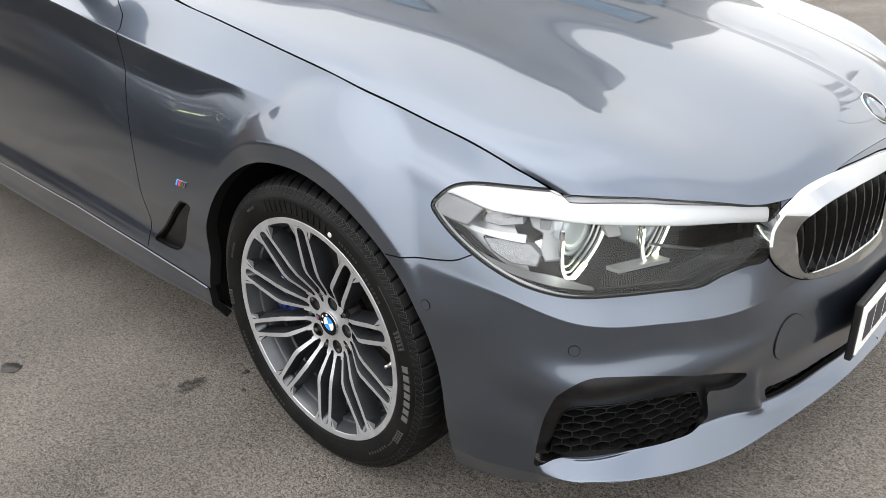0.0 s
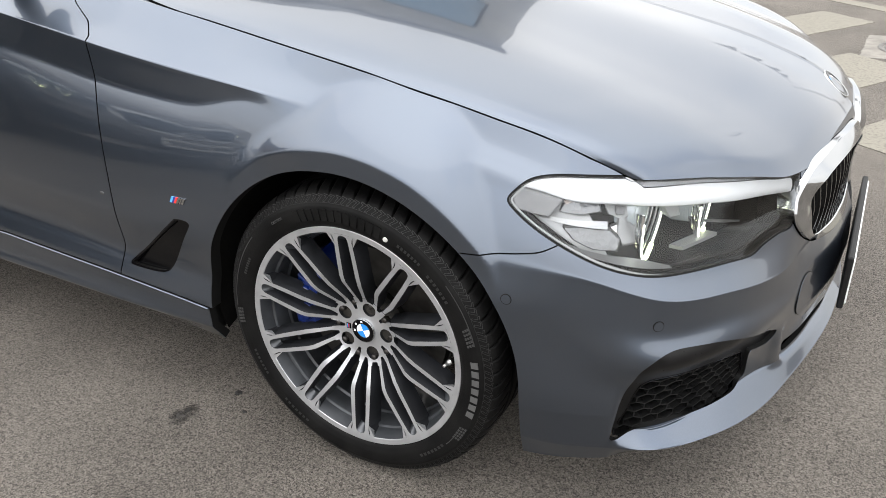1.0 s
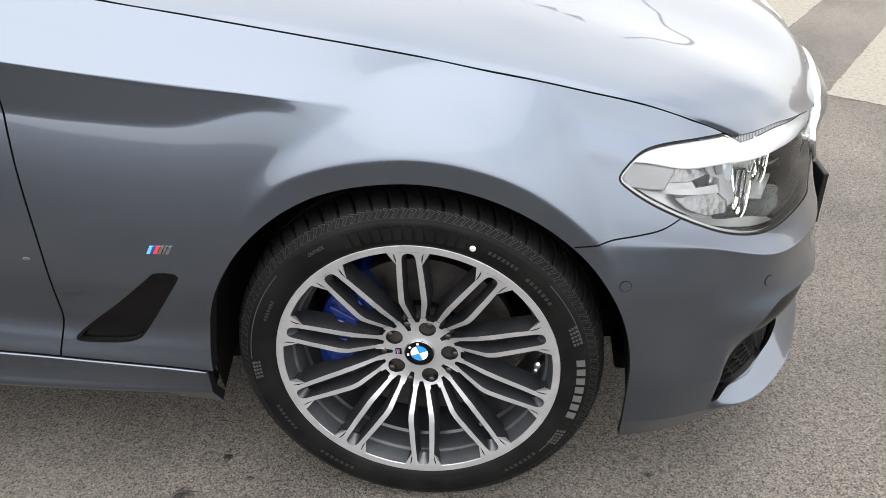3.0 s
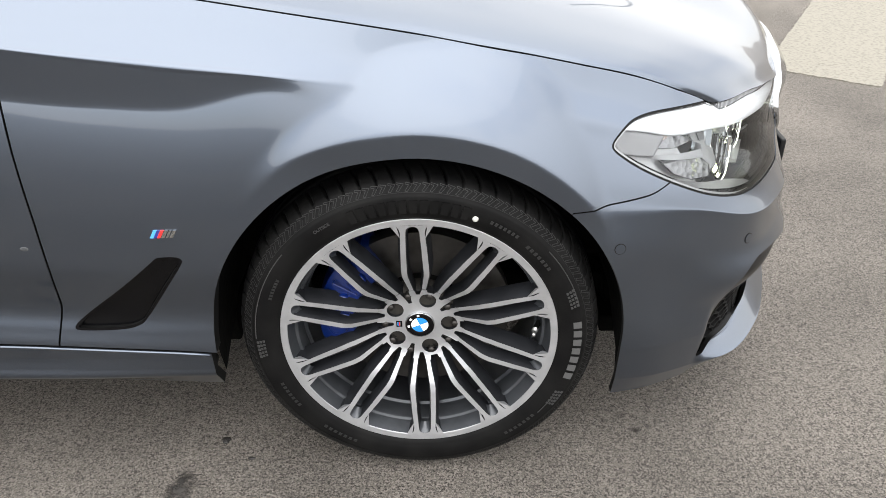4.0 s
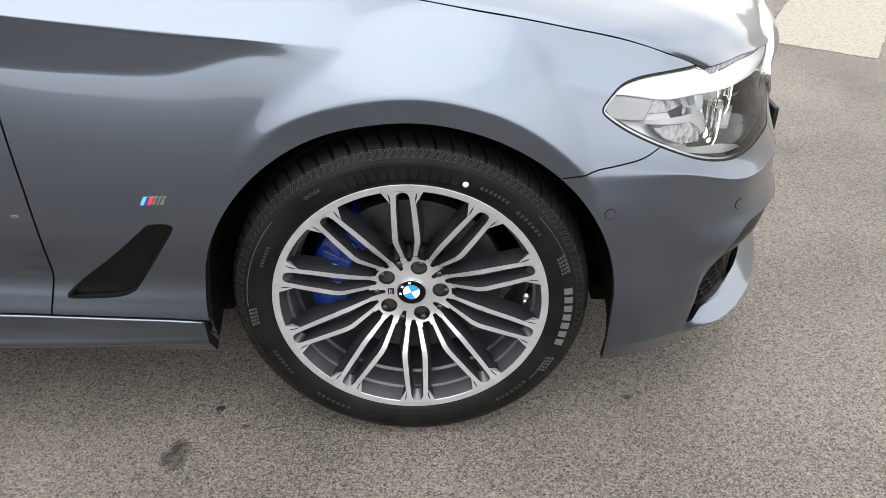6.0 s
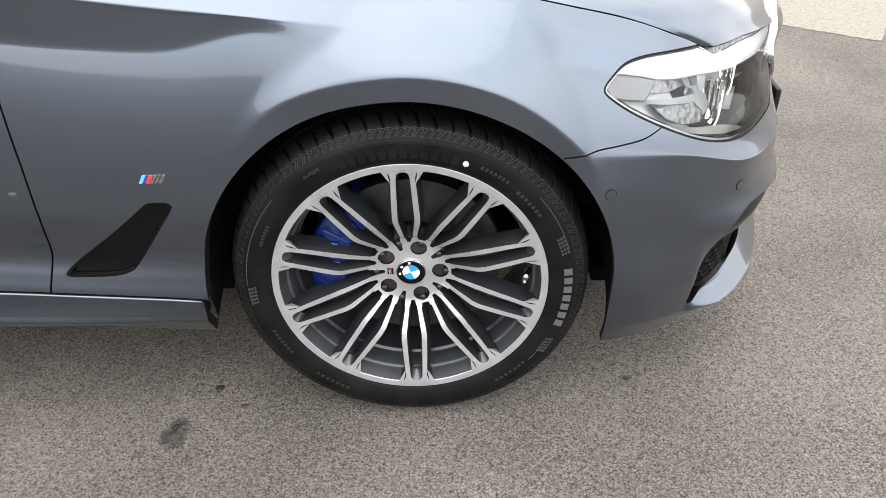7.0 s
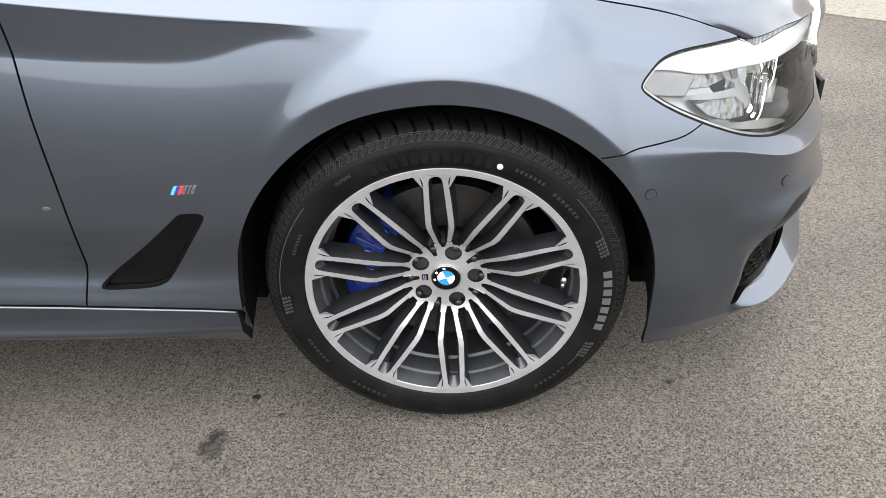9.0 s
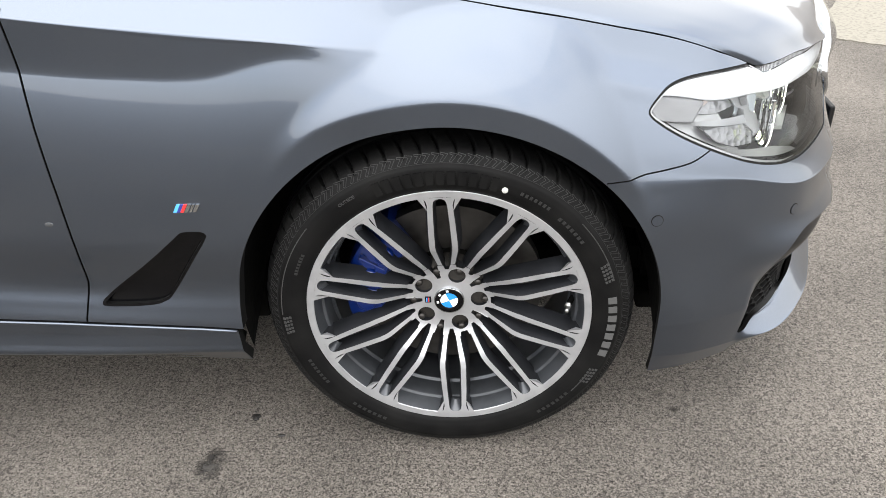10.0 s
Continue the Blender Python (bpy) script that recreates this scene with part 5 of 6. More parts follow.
def build_wheel(at_x, label):
    wheel = new("wheel")
    wheel.parent = car
    wheel["label"] = label
    wheel.location = (at_x, RIM_Y, AXLE_Z)
    # tyre: y runs from the outer face (0) inwards
    prof = [(.252, .012), (.256, .001), (.262, -.003), (.275, -.0075), (.290, -.0085), (.300, -.007), (.3045, -.0055), (.3055, -.0035), (.312, -.0005), (.319, .004), (.3245, .009), (.3285, .015), (.3315, .023), (.3335, .034),
            (.3345, .05), (.3350, .064), (.3290, .066), (.3290, .074), (.3352, .076), (.336, .098), (.330, .100), (.330, .110), (.336, .112), (.336, .133), (.330, .135), (.330, .145), (.336, .147),
            (.3352, .169), (.329, .171), (.329, .179), (.335, .181), (.3335, .211), (.3285, .228), (.318, .239), (.295, .249), (.262, .243), (.25, .23)]
    dense = [prof[0]]
    for p, q in zip(prof, prof[1:]):
        n = 3 if np.hypot(q[0] - p[0], q[1] - p[1]) > .008 else 1
        dense += [(p[0] + (q[0] - p[0]) * i / n, p[1] + (q[1] - p[1]) * i / n) for i in range(1, n + 1)]
    v, f = lathe(dense, 1120, wobble=tyre_relief)
    tyre = mesh_object("tyre", v, f, TYRE, wheel, "black low-profile tyre with worn tread slots")
    # raised marks on the sidewall: rows of plain bars, rings and a pale dot
    def mark(a0, a1, r0, r1, y=-.0092, n=6, lift=.0012):
        aa = np.linspace(radians(a0), radians(a1), n)
        top = [(r * math.cos(a), y - lift, r * math.sin(a)) for a in aa for r in (r0, r1)]
        low = [(x, y + .004, z) for x, _, z in top]
        fs = []
        for i in range(n - 1):
            b = 2 * i
            fs.append((b, b + 1, b + 3, b + 2))
        m = 2 * n
        ring = [2 * i for i in range(n)] + [2 * i + 1 for i in reversed(range(n))]
        fs += [(p, q, q + m, p + m) for p, q in zip(ring, ring[1:] + ring[:1])]
        return top + low, fs
    for a in np.arange(5.6, -22, -3.95):
        mesh_object("sidewall_mark", *mark(a, a + 2.7, .2835, .2985, y=-.0078), BAR_RUBBER, tyre, "pale grey bar moulded in the sidewall", flat=True)
    for a in np.arange(110, 70, -3.55):
        mesh_object("sidewall_mark", *mark(a, a + 2.6, .272, .296, y=-.0082, lift=.0016), TYRE, tyre, flat=True)
    for a0, a1, r0 in ((63, 51, .280), (47, 33, .276), (-40, -56, .281), (-118, -134, .281), (200, 214, .279), (150, 160, .277)):
        pieces = [mark(a0 + (a1 - a0) * q / 7, a0 + (a1 - a0) * (q + .55) / 7, r0, r0 + .006, y=-.0082, n=3, lift=.0008) for q in range(7)]
        tagged(mesh_object("small_print", *join(*pieces), LETTER, tyre, flat=True), kind="stuff")
    word = bpy.data.curves.new("outside", "FONT")
    word.body, word.size, word.align_x, word.align_y, word.extrude = "OUTSIDE", .0082, "CENTER", "CENTER", .0006
    holder_ = bpy.data.objects.new("outside", word)
    scene.collection.objects.link(holder_)
    bpy.context.view_layer.update()
    letters = bpy.data.meshes.new_from_object(holder_)
    bpy.data.objects.remove(holder_)
    letters.materials.clear()
    letters.materials.append(PALE_LETTER)
    small = new("sidewall_word", letters)
    small.parent = tyre
    a = radians(122.5)
    small.matrix_local = Matrix.Translation((.2895 * math.cos(a), -.0088, .2895 * math.sin(a))) @ Matrix.Rotation(math.pi / 2 - a, 4, "Y") @ Matrix.Rotation(math.pi / 2, 4, "X")
    pieces = [mark(178, 140, .2985, .3, n=24, y=-.0068), mark(40, 15, .2985, .3, n=16, y=-.0068), mark(-28, -38, .286, .2875, y=-.0082)]
    for base in (180, 16, -31):
        for i in range(5):
            for j in range(3):
                pieces.append(mark(base + 5 - i * 1.6 + j * .3, base + 5.9 - i * 1.6 + j * .3, .284 + j * .0055, .288 + j * .0055, n=2, y=-.0082))
    tagged(mesh_object("sidewall_pattern", *join(*pieces), PALE_LETTER, tyre, flat=True), kind="stuff")
    # fine moulded outlines of slanted sevens round the shoulder
    pieces = []
    pitch = 2 * math.pi / 70

    def shoulder_y(r_):
        return float(np.interp(r_, [.3055, .312, .319, .3245, .3285], [-.0035, -.0005, .004, .009, .015])) - .0008
    for i in range(70):
        for shift in (.08, .55):
            seven = [(i + shift, .3222), (i + shift + .42, .3202), (i + shift + .10, .3092), (i + shift - .04, .3100), (i + shift + .19, .3186), (i + shift, .3198)]
            for (a0, r0), (a1, r1) in zip(seven, seven[1:] + seven[:1]):
                d_ = np.array([(a1 - a0) * pitch * .317, r1 - r0])
                nrm = np.array([-d_[1], d_[0]]) / np.hypot(*d_) * .00032
                quad = []
                for a_, r_ in ((a0, r0), (a1, r1)):
                    for w_ in (-1, 1):
                        r2, turn = r_ + w_ * nrm[1], -(a_ * pitch + w_ * nrm[0] / .317)
                        quad.append((r2 * math.cos(turn), shoulder_y(r2), r2 * math.sin(turn)))
                quad += [(x * .9975, y + .002, z * .9975) for x, y, z in quad]
                pieces.append((quad, [(0, 1, 3, 2), (0, 4, 5, 1), (1, 5, 7, 3), (3, 7, 6, 2), (2, 6, 4, 0)]))
    pieces += [mark(a, a + 12, .3072, .3080, y=-.0016, n=6, lift=.001) for a in range(0, 360, 12)]
    tagged(mesh_object("shoulder_rib", *join(*pieces), LETTER, tyre, flat=True), kind="stuff")
    v, f = lathe([(0, -.0016), (.0045, -.0016), (.0052, -.0008), (.0052, .003)], 20)
    dot = mesh_object("balance_mark", v, f, PALE_RUBBER, tyre, "small white paint dot")
    dot.location = (.103, -.0082, .259)
    # rim
    rim = new("rim")
    rim.parent = wheel
    rim["label"] = "ten double-spoke alloy rim, machined faces and grey sides"
    v, f = lathe([(.2425, .014), (.2425, .0022), (.2432, .0006), (.2550, -.0004), (.2558, .0004), (.2564, .0035), (.2578, .0040), (.2582, .007), (.256, .016)], 200)
    lip_ob = mesh_object("rim_lip", v, f, FACE, rim)
    lip_ob.data.set_sharp_from_angle(angle=radians(20))
    v, f = lathe([(.2428, .0016), (.2415, .0050), (.2345, .0310), (.2300, .0330), (.2285, .0360), (.2262, .0700), (.2205, .0730), (.2195, .14), (.23, .20), (.24, .215)], 180)
    barrel = mesh_object("rim_barrel", v, f, GREY, rim, "grey stepped barrel")
    barrel.data.set_sharp_from_angle(angle=radians(25))
    # spokes: pairs of bars with a knee at half radius, their faces falling in towards the hub
    def face_y(r):
        return np.interp(r, [.05, .066, .076, .125, .143, .2425], [.0485, .0475, .0445, .0185, .0135, .0004])
    def bar_offset(r, sign):
        return sign * np.interp(r, [.05, .075, .128, .138, .19, .2425], [.0088, .0104, .0193, .0199, .0184, .0158])
    rr = np.concatenate([np.linspace(.0726, .124, 13), np.linspace(.128, .143, 5), np.linspace(.15, .2425, 13)])
    for i in range(10):
        axis = radians(91.0 - 36 * i)
        ca, sa = math.cos(axis), math.sin(axis)
        for sign in (-1, 1):
            half = .0050 + .0011 * smooth(.08, .13, rr) - .0004 * smooth(.16, .22, rr)
            off = bar_offset(rr, sign)
            flare = .007 * smooth(.228, .2425, rr) ** 1.5
            out_e, in_e = off + sign * (half + flare), off - sign * (half + .5 * flare)
            y = face_y(rr)
            drop = np.interp(rr, [.06, .1, .2425], [.022, .036, .040])
            sec, face = [], []
            for r, o, n_, yy, dp in zip(rr, out_e, in_e, y, drop):
                pts = [(n_ - sign * .0022, yy + dp * .85), (n_, yy + .0026), (n_ + sign * .0011, yy + .0004), (o - sign * .0011, yy + .0004), (o, yy + .0026), (o + sign * .0050, yy + dp)]
                sec.append([(r * ca - t * sa, yv, r * sa + t * ca) for t, yv in pts])
                face.append([(r * ca - t * sa, yv - .0004, r * sa + t * ca) for t, yv in pts[2:4]])
            sec, face = np.array(sec), np.array(face)
            n = len(rr)
            fs = [(a * 6 + b, (a + 1) * 6 + b, (a + 1) * 6 + (b + 1) % 6, a * 6 + (b + 1) % 6) for a in range(n - 1) for b in range(6)]
            body = mesh_object("spoke", sec.reshape(-1, 3), fs, SPOKE_SHADED, rim)
            body.data.set_sharp_from_angle(angle=radians(30))
            fs = [(a * 2, (a + 1) * 2, (a + 1) * 2 + 1, a * 2 + 1) for a in range(n - 1)]
            mesh_object("spoke_face", face.reshape(-1, 3), fs, FACE, body)
            # milled facet where the bar's outer flank runs into the rim
            o_r = float(np.interp(.2185, rr, out_e)), float(np.interp(.2405, rr, out_e))
            corners = [(.2150, o_r[0] - sign * .0012, float(face_y(.2150)) + .0003), (.2422, o_r[1] - sign * .001, .0003), (.2425, o_r[1] + sign * .0100, .0003), (.2330, o_r[0] + sign * .0050, .0150), (.2300, o_r[0] + sign * .0055, .040)]
            vs = [(r * ca - t * sa, yv, r * sa + t * ca) for r, t, yv in corners]
            mesh_object("milled_facet", vs[:4], [(0, 1, 2), (0, 2, 3)], FACE, body, flat=True)
            mesh_object("facet_foot", [vs[0], vs[3], vs[2], vs[4]], [(0, 1, 3), (1, 2, 3)], SPOKE_SHADED, body, flat=True)
    # rounded webs at the outer slot ends, with a sloping ledge behind each
    for i in range(10):
        axis = radians(91.0 - 36 * i)
        ca, sa = math.cos(axis), math.sin(axis)
        aa = np.linspace(0, np.pi, 11)
        arc = [(.2325 + .0075 * math.sin(t), .0108 * math.cos(t)) for t in aa]
        edge = [(.2428, .0112 * math.cos(t)) for t in aa]
        vs = [(r * ca - t * sa, float(face_y(r)) + .0001, r * sa + t * ca) for r, t in arc + edge]
        fs = [(j, j + 1, 11 + j + 1, 11 + j) for j in range(10)]
        web = mesh_object("slot_end", vs, fs, FACE, rim, flat=True)
        vs = [(r * ca - t * sa, float(face_y(r)) + .0001, r * sa + t * ca) for r, t in arc] + [((r - .012) * ca - t * .8 * sa, .022, (r - .012) * sa + t * .8 * ca) for r, t in arc]
        mesh_object("slot_ledge", vs, [(j, 11 + j, 12 + j, j + 1) for j in range(10)], GREY, web)
    # hub: the bars run in between the bolt holes; cap with plain blue and white quarters
    segs = 360
    bolts = [radians(1 + 72 * i) for i in range(5)]
    vs, fs = [], []
    for i in range(segs):
        a = 2 * math.pi * i / segs
        near = min(abs((a - b + math.pi) % (2 * math.pi) - math.pi) for b in bolts)
        pair = abs((math.degrees(a) - 91 + 18) % 36 - 18)
        slit = abs((math.degrees(a) - 37 + 36) % 72 - 36)
        ro = .0765 if math.degrees(near) < 12.5 else .0735
        ro += .0075 * float(smooth(3.5, 4.6, pair) * smooth(13.2, 12.0, pair))
        ro -= .0050 * float(smooth(4.5, 2.2, pair))
        ro -= (ro - .0500 - .0000) * float(smooth(6.2, 3.6, slit))
        for g in np.linspace(.025, ro, 29):
            vs.append((g * math.cos(a), float(face_y(g)) - .0004, g * math.sin(a)))
    for i in range(segs):
        j = (i + 1) % segs
        fs += [(i * 29 + q, j * 29 + q, j * 29 + q + 1, i * 29 + q + 1) for q in range(28)]
    va = np.array(vs)
    field = np.min([np.hypot(va[:, 0] - .0555 * math.cos(b), va[:, 2] - .0555 * math.sin(b)) for b in bolts], 0) - .0158
    hv, hf_ = clip(va, fs, field)
    rim_e = edge_of(hf_)
    o = len(hv)
    deep = hv.copy()
    deep[:, 1] += .026
    hub = mesh_object("hub_face", np.concatenate([hv]), hf_, FACE, rim)
    walls = [(a, b, b + o, a + o) for a, b in rim_e]
    mesh_object("hub_wall", np.concatenate([hv, deep]), walls, SPOKE_SHADED, hub)
    for b in bolts:
        v, f = lathe([(.0001, .010), (.0070, .010), (.0078, .0115), (.0082, .020), (.0112, .022), (.0116, .044)], 6 * 4)
        bolt = mesh_object("wheel_bolt", v, f, BLACK, rim)
        bolt.location = (.0555 * math.cos(b), .0560, .0555 * math.sin(b))
    v, f = lathe([(.0001, .084), (.085, .084), (.085, .11)], 48)
    mesh_object("hub_carrier", v, f, LINER, rim)
    cap_y = float(face_y(.03)) - .004
    v, f = lathe([(.0160, 0), (.0170, -.0012), (.0262, -.0012), (.0275, .0005), (.0278, .008)], 64)
    cap = mesh_object("hub_cap", v, f, GLOSS, rim, "round cap with blue and white quarters")
    cap.location = (0, cap_y, 0)
    v, f = lathe([(.0265, -.0016), (.0272, -.0018), (.0279, -.0012), (.0281, .004)], 64)
    mesh_object("cap_ring", v, f, CHROME, cap)
    for qd in range(4):
        aa = np.linspace(radians(90 * qd + 22), radians(90 * qd + 112), 14)
        vs = [(0, -.0012, 0)] + [(.0163 * math.cos(a), -.0012 + .0006, .0163 * math.sin(a)) for a in aa]
        mesh_object("cap_quarter", vs, [(0, q, q + 1) for q in range(1, 14)], (BADGE_BLUE, WHITE)[qd % 2], cap)
    for a in (97, 143, 189):
        bm = bmesh.new()
        box(bm, -.0024, -.0016, .0192, .0024, -.0008, .0234, 0, Matrix.Rotation(radians(90 - a), 4, "Y"))
        part("cap_mark", bm, WHITE, cap, "small white mark")
    # small tricolour plaque beside the cap
    for q, mt in enumerate((BADGE_LIGHT, BADGE_DARK, BADGE_RED, CHROME)):
        bm = bmesh.new()
        box(bm, -.0425 + .0016 * q, face_y(.04) - .0022, -.0048, -.0411 + .0016 * q, face_y(.04) + .001, .0048)
        part("plaque_stripe", bm, mt, rim)
    bm = bmesh.new()
    box(bm, -.0450, face_y(.04) - .0016, -.0068, -.0335, face_y(.04) + .001, .0068, .0006)
    part("plaque", bm, GLOSS, rim, "black plaque in a thin rim")
    # valve: stem, hexagonal nut and ridged cap
    valve = mesh_object("valve", *tube([(.226, .050, .0), (.220, .036, .0), (.216, .026, -.001)], .0052, 12), LINER, rim)
    mesh_object("valve_nut", *tube([(.2165, .028, -.001), (.2150, .023, -.001)], .0062, 6), VALVE, valve)
    mesh_object("valve_cap", *tube([(.2150, .023, -.001), (.2138, .018, -.0015), (.2132, .0155, -.0015), (.2122, .010, -.002)], [.0042, .0044, .0034, .0033], 10), VALVE, valve)
    return wheel


front_wheel = build_wheel(0.0, "nineteen-inch wheel with ten double spokes and black tyre")
for fx_, fy_ in ((REAR_AXLE, RIM_Y), (0.0, -RIM_Y), (REAR_AXLE, -RIM_Y)):
    copy_thing(front_wheel, pose(fx_, fy_, AXLE_Z, 0, 0, 0 if fy_ < 0 else 180))


def brake(at_x):
    """Disc, bell and caliper; they stay with the hub carrier behind the wheel."""
    disc = new("brake")
    disc.parent = car
    disc.location = (at_x, -.80, AXLE_Z)
    v, f = lathe([(.075, -.012), (.174, -.012), (.174, .018), (.075, .018)], 96, closed=True)
    d = mesh_object("brake_disc", v, f, STEEL, disc)
    d.data.set_sharp_from_angle(angle=radians(40))
    v, f = lathe([(.0001, -.05), (.06, -.05), (.075, -.045), (.082, -.012), (.082, .02)], 64)
    bell = mesh_object("disc_bell", v, f, CAST, disc)
    for a in np.arange(0, 2 * math.pi, math.pi / 5):
        v, f = lathe([(.0001, -.060), (.006, -.060), (.0066, -.058), (.0066, -.044)], 6)
        stud = mesh_object("bell_stud", v, f, STEEL, bell)
        stud.location = (.066 * math.cos(a), 0, .066 * math.sin(a))
    prof = []
    for a in np.linspace(radians(122), radians(192), 26):
        prof.append([(r * math.cos(a), y, r * math.sin(a)) for r, y in ((.118, -.045), (.128, -.060), (.165, -.062), (.192, -.045), (.196, .0), (.19, .05), (.118, .05))])
    p = np.array(prof)
    n = p.shape[1]
    fs = [(i * n + k, (i + 1) * n + k, (i + 1) * n + (k + 1) % n, i * n + (k + 1) % n) for i in range(25) for k in range(n)] + [tuple(range(n)), tuple(range(25 * n, 26 * n))]
    c = mesh_object("caliper", p.reshape(-1, 3), fs, BLUE, disc, "blue painted brake caliper")
    c.data.set_sharp_from_angle(angle=radians(40))
    bm = bmesh.new()
    box(bm, -.02, -.066, .128, .03, -.045, .15, .003, pose(0, 0, 0, 0, -62, 0))
    part("caliper_bridge", bm, BLUE, c)
    # piston housings, cast ribs and the bleed nipple
    for a in (137, 158, 179):
        v, f = lathe([(.0001, -.072), (.014, -.072), (.0175, -.069), (.0185, -.058)], 24)
        cup = mesh_object("piston_housing", v, f, BLUE, c)
        cup.location = (.153 * math.cos(radians(a)), 0, .153 * math.sin(radians(a)))
    for a in (147.5, 168.5):
        bm = bmesh.new()
        box(bm, .134, -.068, -.003, .186, -.055, .003, .0015, Matrix.Rotation(-radians(a), 4, "Y"))
        part("cast_rib", bm, BLUE, c)
    mesh_object("bleed_nipple", *tube([(-.135, -.050, .118), (-.140, -.060, .124), (-.142, -.066, .127)], [.0045, .0035, .0028], 8), VALVE, c)
    return disc


brake(0.0)

# ---- ground and surroundings ----
bm = bmesh.new()
bmesh.ops.create_grid(bm, x_segments=40, y_segments=40, size=600)
tagged(part("ground", bm, ASPHALT), "grey-brown worn asphalt with fine pale chippings", "asphalt", kind="structure")

# showroom across the yard: mirrored in the bonnet
showroom = thing("showroom_building", "two-storey showroom with grey cladding and blue-grey glazing", "building", at=pose(-2.4, 8.6, 0, 0, 0, 208))
bm = bmesh.new()
box(bm, 0, -8, 0, 16, 0, 7.8)
part("wall", bm, WALLING, showroom)
bm = bmesh.new()
box(bm, -.15, -8.15, 7.8, 16.15, .15, 8.2, .03)
part("roof", bm, WALLING, showroom)
for floor_z, hgt in ((.5, 2.3), (3.7, 1.9)):
    for i in range(6):
        w_ = new("window")
        w_.parent = showroom
        bm = bmesh.new()
        x0 = .8 + i * 2.5
        box(bm, x0, -.01, floor_z, x0 + 2.0, .03, floor_z + hgt)
        part("pane", bm, SHOPGLASS, w_)
        bm = bmesh.new()
        for q in ((x0 - .06, floor_z - .06, x0 + 2.06, floor_z), (x0 - .06, floor_z + hgt, x0 + 2.06, floor_z + hgt + .06), (x0 - .06, floor_z, x0, floor_z + hgt), (x0 + 2.0, floor_z, x0 + 2.06, floor_z + hgt)):
            box(bm, q[0], .0, q[1], q[2], .06, q[3])
        part("window_frame", bm, BLACK, w_)

# brick office behind: mirrored in the doors
office = thing("brick_office_building", "low brown brick office with a band of windows", "building", at=pose(-9.5, -13.5, 0, 0, 0, 118))
bm = bmesh.new()
box(bm, 6.2, -2, 0, 19, 0, 3.9)
part("wall", bm, BRICK, office)
bm = bmesh.new()
box(bm, 6.1, -2.1, 3.9, 19.1, .1, 4.15, .03)
part("roof", bm, WALLING, office)
for i, base_z in [(i, .3) for i in range(7)]:
    w_ = new("window")
    w_.parent = office
    x0 = 6.6 + i * 1.75
    bm = bmesh.new()
    box(bm, x0, -.01, base_z + 1.0, x0 + 1.5, .03, base_z + 2.4)
    part("pane", bm, SHOPGLASS, w_)
    bm = bmesh.new()
    for q in ((x0 - .06, base_z + .94, x0 + 1.56, base_z + 1.0), (x0 - .06, base_z + 2.4, x0 + 1.56, base_z + 2.46), (x0 - .06, base_z + 1.0, x0, base_z + 2.4), (x0 + 1.5, base_z + 1.0, x0 + 1.56, base_z + 2.4)):
        box(bm, q[0], 0, q[1], q[2], .06, q[3])
    part("window_frame", bm, BLACK, w_)

# hatched yard marking: slanting stripes inside a border line
STRIPE_AT, STRIPE_DIR, NEAR_N = (1.47, 2.32), (.503, .864), (.682, .731)


def yard(q, n):
    """The place q metres across the stripes and n metres in from the near edge."""
    cx, cy = NEAR_N
    base = 1.01 * cx + 1.95 * cy
    x, y = STRIPE_AT[0] + q * STRIPE_DIR[1], STRIPE_AT[1] - q * STRIPE_DIR[0]
    k = (n + base - x * cx - y * cy) / (STRIPE_DIR[0] * cx + STRIPE_DIR[1] * cy)
    return x + k * STRIPE_DIR[0], y + k * STRIPE_DIR[1]


def painted(name, corners, label, mat=ROAD_PAINT, z=.004, seed=1, rough=.006):
    rnd = random.Random(seed)
    pts = []
    for a, b in zip(corners, corners[1:] + corners[:1]):
        n_ = max(2, int(math.dist(a, b) / .02))
        for i in range(n_):
            t_ = i / n_
            pts.append((a[0] + (b[0] - a[0]) * t_ + rnd.uniform(-rough, rough), a[1] + (b[1] - a[1]) * t_ + rnd.uniform(-rough, rough)))
    m_ = len(pts)
    v = [(x, y, z) for x, y in pts] + [(x, y, -.002) for x, y in pts]
    f = [tuple(range(m_))] + [(i, i + m_, (i + 1) % m_ + m_, (i + 1) % m_) for i in range(m_)]
    ob = mesh_object(name, v, f, mat, flat=True)
    return tagged(ob, label, "road marking", kind="structure")


for i, (q0, q1, n1) in enumerate(((.44, .94, 2.27), (-.51, 0, 2.27), (-1.52, -.95, 1.24), (-2.60, -2.05, 2.20))):
    painted("road_marking", [yard(q0, -.055 + .165 * q0), yard(q1, -.055 + .165 * q1), yard(q1, n1), yard(q0, n1)], "worn cream painted hatch stripe on asphalt", seed=i + 3)
painted("road_marking", [yard(-3.2, 2.63), yard(.8, 2.63), yard(.8, 2.81), yard(-3.2, 2.81)], "worn cream painted border line on asphalt", seed=9)

